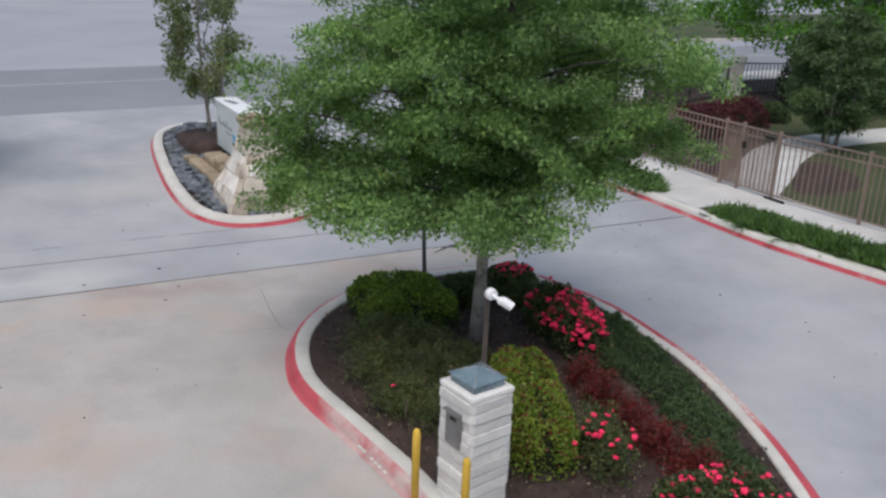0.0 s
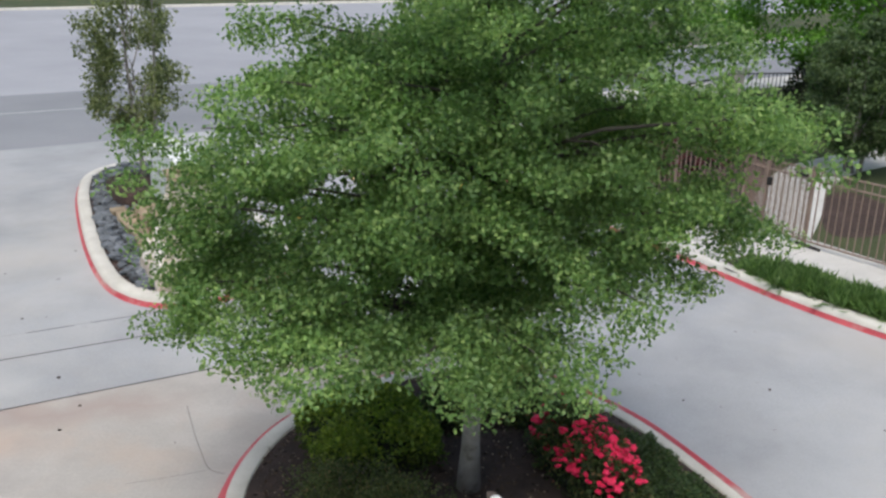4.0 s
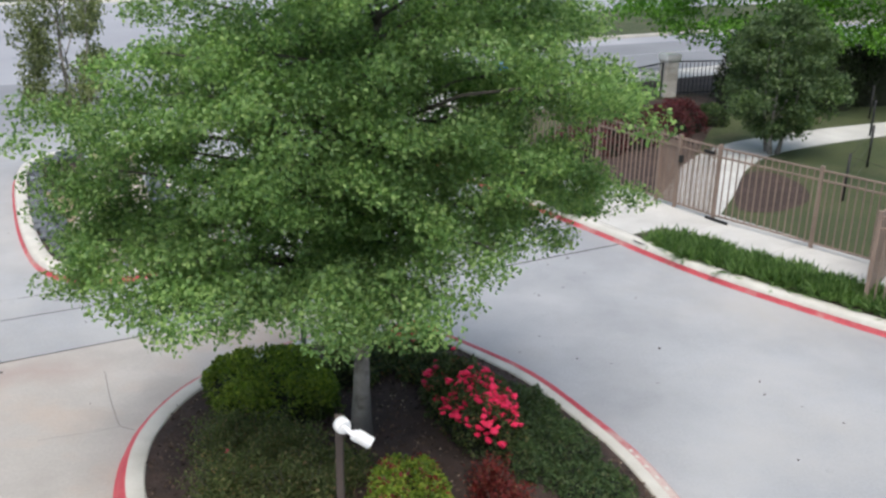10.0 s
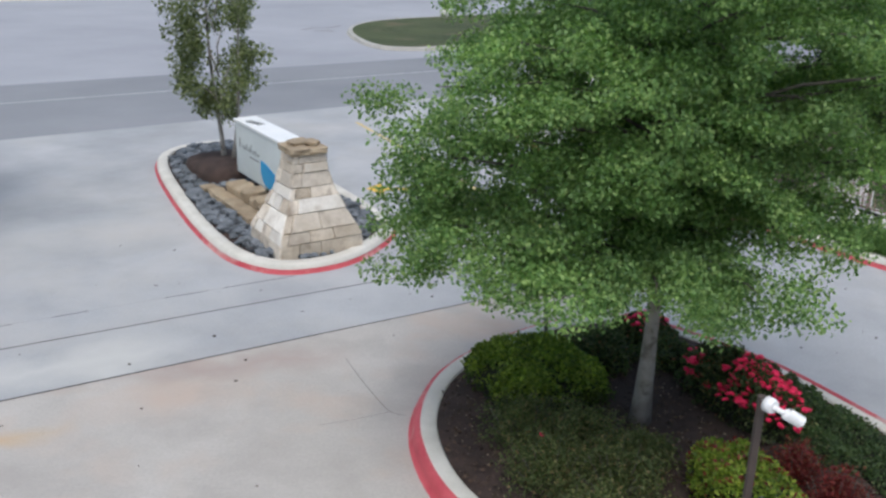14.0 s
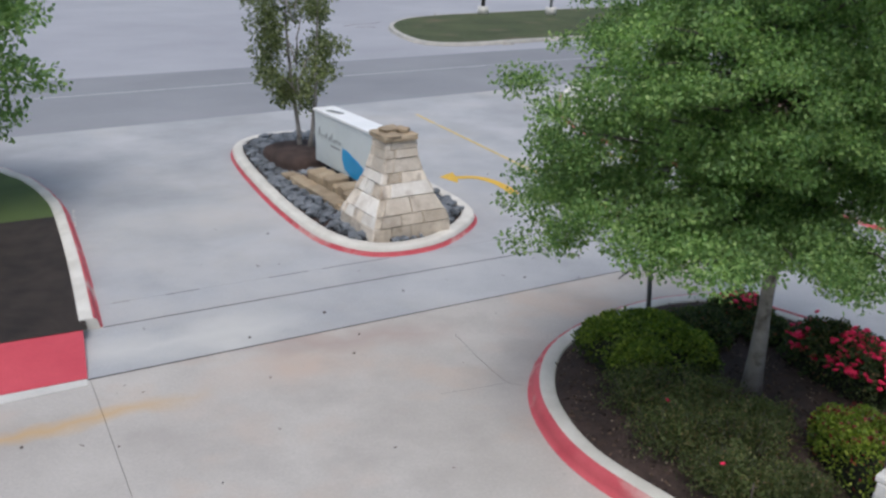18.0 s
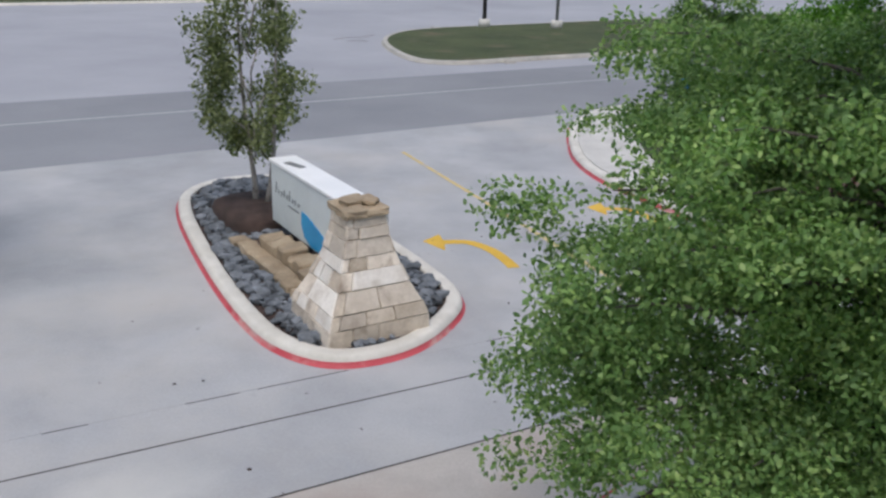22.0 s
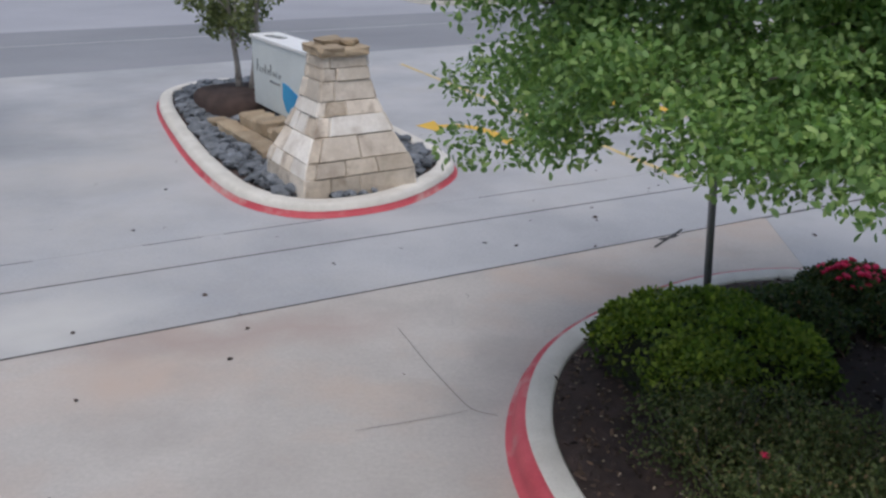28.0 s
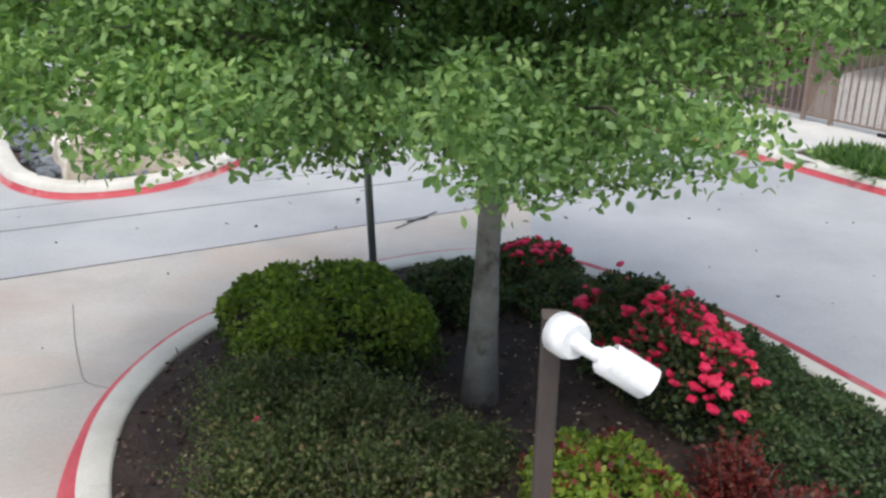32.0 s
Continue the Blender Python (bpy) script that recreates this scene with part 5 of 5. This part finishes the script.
for i, (x, y, rx, ry, h) in enumerate(((1.70, 8.78, 0.25, 0.32, 0.36), (1.88, 8.3, 0.30, 0.36, 0.40), (2.12, 7.85, 0.3, 0.34, 0.34), (2.35, 7.4, 0.34, 0.36, 0.36), (2.62, 7.0, 0.34, 0.38, 0.32))):
    bush("barberry", "small barberry shrub with dark red leaves", x, y, rx, ry, h, RED_LEAF, 3200, 0.017, 50 + i, i * 30, 2.0, 0.15, 0.55, group="red barberries", twigs=14)
for i, (x, y, rx, ry, h) in enumerate(((2.16, 10.3, 0.34, 0.56, 0.2), (2.42, 9.6, 0.38, 0.52, 0.21), (2.63, 8.85, 0.42, 0.52, 0.21), (2.85, 8.05, 0.42, 0.52, 0.2), (3.03, 7.2, 0.32, 0.55, 0.18), (2.1, 9.3, 0.3, 0.5, 0.2))):
    bush("groundcover", "spreading dark green groundcover shrub along the kerb", x, y, rx, ry, h, COVER_LEAF, 3800, 0.02, 60 + i, 20, 2.1, 0.14, 0.3, group="kerbside groundcover")
for i, (x, y, rx, ry, h) in enumerate(((-0.76, 9.35, 0.5, 0.48, 0.46), (-0.25, 9.2, 0.55, 0.5, 0.44), (-0.6, 8.65, 0.48, 0.5, 0.42), (-0.02, 8.55, 0.56, 0.55, 0.44), (0.24, 7.75, 0.4, 0.48, 0.34), (-0.3, 8.0, 0.38, 0.4, 0.32), (0.3, 9.0, 0.36, 0.36, 0.3))):
    d = bush("low_shrub", "low dark green shrub with sparse reddish tips", x, y, rx, ry, h, SHRUB_LEAF, 7600, 0.0165, 70 + i, i * 40, 2.1, 0.15, 0.45, group="low island shrubs", twigs=18)
    if i in (2, 5):
        flowers(d, [(0.12, 0.1, h * 1.0)], 0.035, 90 + i)
bush("low_shrub", "dark shrub in the shade behind the oak", 0.22, 11.15, 0.42, 0.5, 0.32, DARK_LEAF, 4500, 0.024, 80, 0, 2.2, 0.15, 0.25, group="low island shrubs")
bush("low_shrub", "dark shrub in the shade behind the oak", 1.0, 11.2, 0.34, 0.45, 0.26, DARK_LEAF, 3500, 0.024, 81, 0, 2.2, 0.15, 0.25, group="low island shrubs")
bush("low_shrub", "small dark shrub in the corner mulch", -10.6, 13.0, 0.6, 0.6, 0.45, DARK_LEAF, 2500, 0.03, 82, 0, 2.2, 0.13, 0.25)


def grass_tufts(name, label, line, spread, n, blades, h, mat, seed, z):
    rng = np.random.default_rng(seed)
    ln = curve_through(line, 12)
    idx = rng.integers(0, len(ln), n)
    base = np.array([tuple(ln[i]) for i in idx]) + np.c_[rng.normal(size=(n, 2)) * spread, np.full(n, z)]
    c = np.repeat(base, blades, axis=0) + np.c_[rng.normal(size=(n * blades, 2)) * 0.07, np.zeros(n * blades)]
    ob = leaves(name, c, h * 0.1, mat, None, seed, droop=-0.9, long=9.0)
    return tagged(ob, label, "grass", kind="stuff")


grass_tufts("border_grass", "dense green border grass filling the strip bed", [(5.05, 15.98), (5.75, 15.2), (6.7, 14.2), (7.75, 13.1), (9.6, 11.35)], 0.155, 460, 70, 0.25, GRASS_LEAF, 100, 0.14)
grass_tufts("border_grass", "dense green border grass filling the strip bed", [(3.75, 17.85), (3.0, 19.0), (2.4, 19.9)], 0.15, 190, 70, 0.25, GRASS_LEAF, 101, 0.14)

# ---- trees ----
tree("live_oak", "broad oak with a dense green crown in the mulched island", 0.43, 9.75, 0.16, 0.092, 1.5, 2.5, 2.05, 1.75, 6.5, OAK_LEAF, 128, 225, 0.0245, 0.25, 3, lean=(0.02, 0.1), belly=0.4, sag=0.7, squash=0.55, trunk_lean=(0.22, 0.05), sprays=11, reach=0.55, lift=0.1, lift_at=-0.9, thin=0.45,
     low_boughs=((-1.05, -1.62, 2.08), (-0.65, -0.95, 1.9), (-0.1, -1.15, 1.92), (0.35, -0.85, 1.88), (-1.15, -0.75, 1.92), (-1.0, -1.2, 2.12), (-0.3, -1.35, 2.07), (0.45, -1.3, 2.07), (1.1, -0.85, 2.4), (-1.75, -0.6, 2.15), (-2.0, 0.1, 2.2), (-1.92, -0.95, 2.4), (-1.6, -1.1, 2.3), (-2.05, -0.6, 2.55), (-1.3, -1.25, 2.35), (-1.9, -0.8, 2.95), (-1.7, -1.0, 3.35), (-1.9, -0.5, 3.5), (-1.45, -0.7, 3.9), (-1.6, 1.0, 2.05), (-0.7, -0.4, 1.9), (0.5, -0.5, 1.85), (-0.4, 1.0, 1.85), (1.2, 1.2, 2.05), (2.0, 0.2, 2.7)), skirt=1.77,
     gap=lambda q: q[0] < -1.3 and 2.95 < q[2] < 3.5 and q[1] > 0.2 or q[2] > 4.1 and math.sin(q[0] * 37 + q[1] * 53) > 0.1)
tree("young_pear", "slender young tree with grey-green leaves on two leaders", -6.12, 19.35, 0.3, 0.05, 0.9, 1.12, 0.95, 0.95, 4.9, GREY_LEAF, 175, 120, 0.045, 0.26, 8, limbs=9, lean=(-0.1, 0), belly=0.3, fill=0.3, squash=1.0, stems=2,
     gap=lambda q: abs(q[0] + 0.12) < 0.13 + 0.05 * q[2] and q[1] < 0.35 or q[0] < -0.1 and q[2] > 3.6)
tree("corner_tree", "dense green tree over the corner lawn", -11.85, 15.6, 0.12, 0.12, 1.2, 2.8, 2.6, 0.95, 6.5, OAK_LEAF, 420, 70, 0.06, 0.4, 15, limbs=9, belly=0.3)
tree("crape_myrtle", "small multi-stemmed tree with dark green crown by the path", 8.9, 22.95, 0.12, 0.05, 0.6, 1.75, 1.6, 0.5, 3.4, MYRTLE_LEAF, 200, 110, 0.05, 0.32, 17, limbs=6, belly=0.4, stems=3)
tree("elm", "large bright green elm with low drooping branches", 12.0, 30.8, 0.1, 0.24, 2.2, 6.4, 4.4, 1.55, 9.0, BRIGHT_LEAF, 420, 180, 0.075, 0.75, 19, limbs=11, belly=0.12, fill=0.6, squash=0.5)
tree("elm", "large bright green elm with low drooping branches", 21.0, 29.5, 0.1, 0.24, 2.2, 6.0, 5.0, 1.5, 9.0, BRIGHT_LEAF, 380, 150, 0.08, 0.8, 25, limbs=11, belly=0.12, fill=0.6, squash=0.5)
tree("street_oak", "dark slender tree on the street verge", 3.7, 29.2, 0.12, 0.07, 0.9, 1.5, 1.5, 0.9, 4.6, OAK_LEAF, 130, 90, 0.06, 0.36, 29, limbs=7, belly=0.35)

# purple and bright shrubs behind the fence, dark hedge added for elm shade
for i, (x, y, rx, ry, h) in enumerate(((4.75, 22.9, 0.75, 0.85, 0.75), (5.45, 23.6, 0.8, 0.8, 0.75), (6.1, 24.2, 0.75, 0.8, 0.75), (6.7, 24.85, 0.72, 0.75, 0.75), (7.3, 25.6, 0.7, 0.7, 0.75), (4.15, 22.2, 0.65, 0.75, 0.65))):
    bush("purple_shrub", "purple-leaved shrub in the mulched bed behind the fence", x, y, rx, ry, h, PURPLE_LEAF, 2600, 0.04, 110 + i, i * 25, 2.2, 0.12, 0.25, group="purple shrubs")
bush("round_shrub", "small bright green round shrub", 8.35, 26.3, 0.46, 0.46, 0.55, COVER_LEAF, 2600, 0.035, 120, 0, 2.2, 0.12, 0.2)
for i, (x, y) in enumerate(((12.2, 29.4), (14.2, 30.6), (16.4, 31.6), (18.6, 32.2), (21, 32.5), (10.4, 28.9))):
    bush("shade_hedge", "dark hedge added for the deep shade under the elms", x, y, 1.35, 1.1, 1.7, ELM_SHADE_LEAF, 5000, 0.055, 130 + i, 25, 2.8, 0.1, 0.2, category="hedge", group="dark hedge")
bush("verge_shrub", "green shrub beside the fence end", 3.35, 21.0, 0.5, 0.7, 0.5, COVER_LEAF, 2600, 0.035, 140, 30, 2.2, 0.13, 0.25)
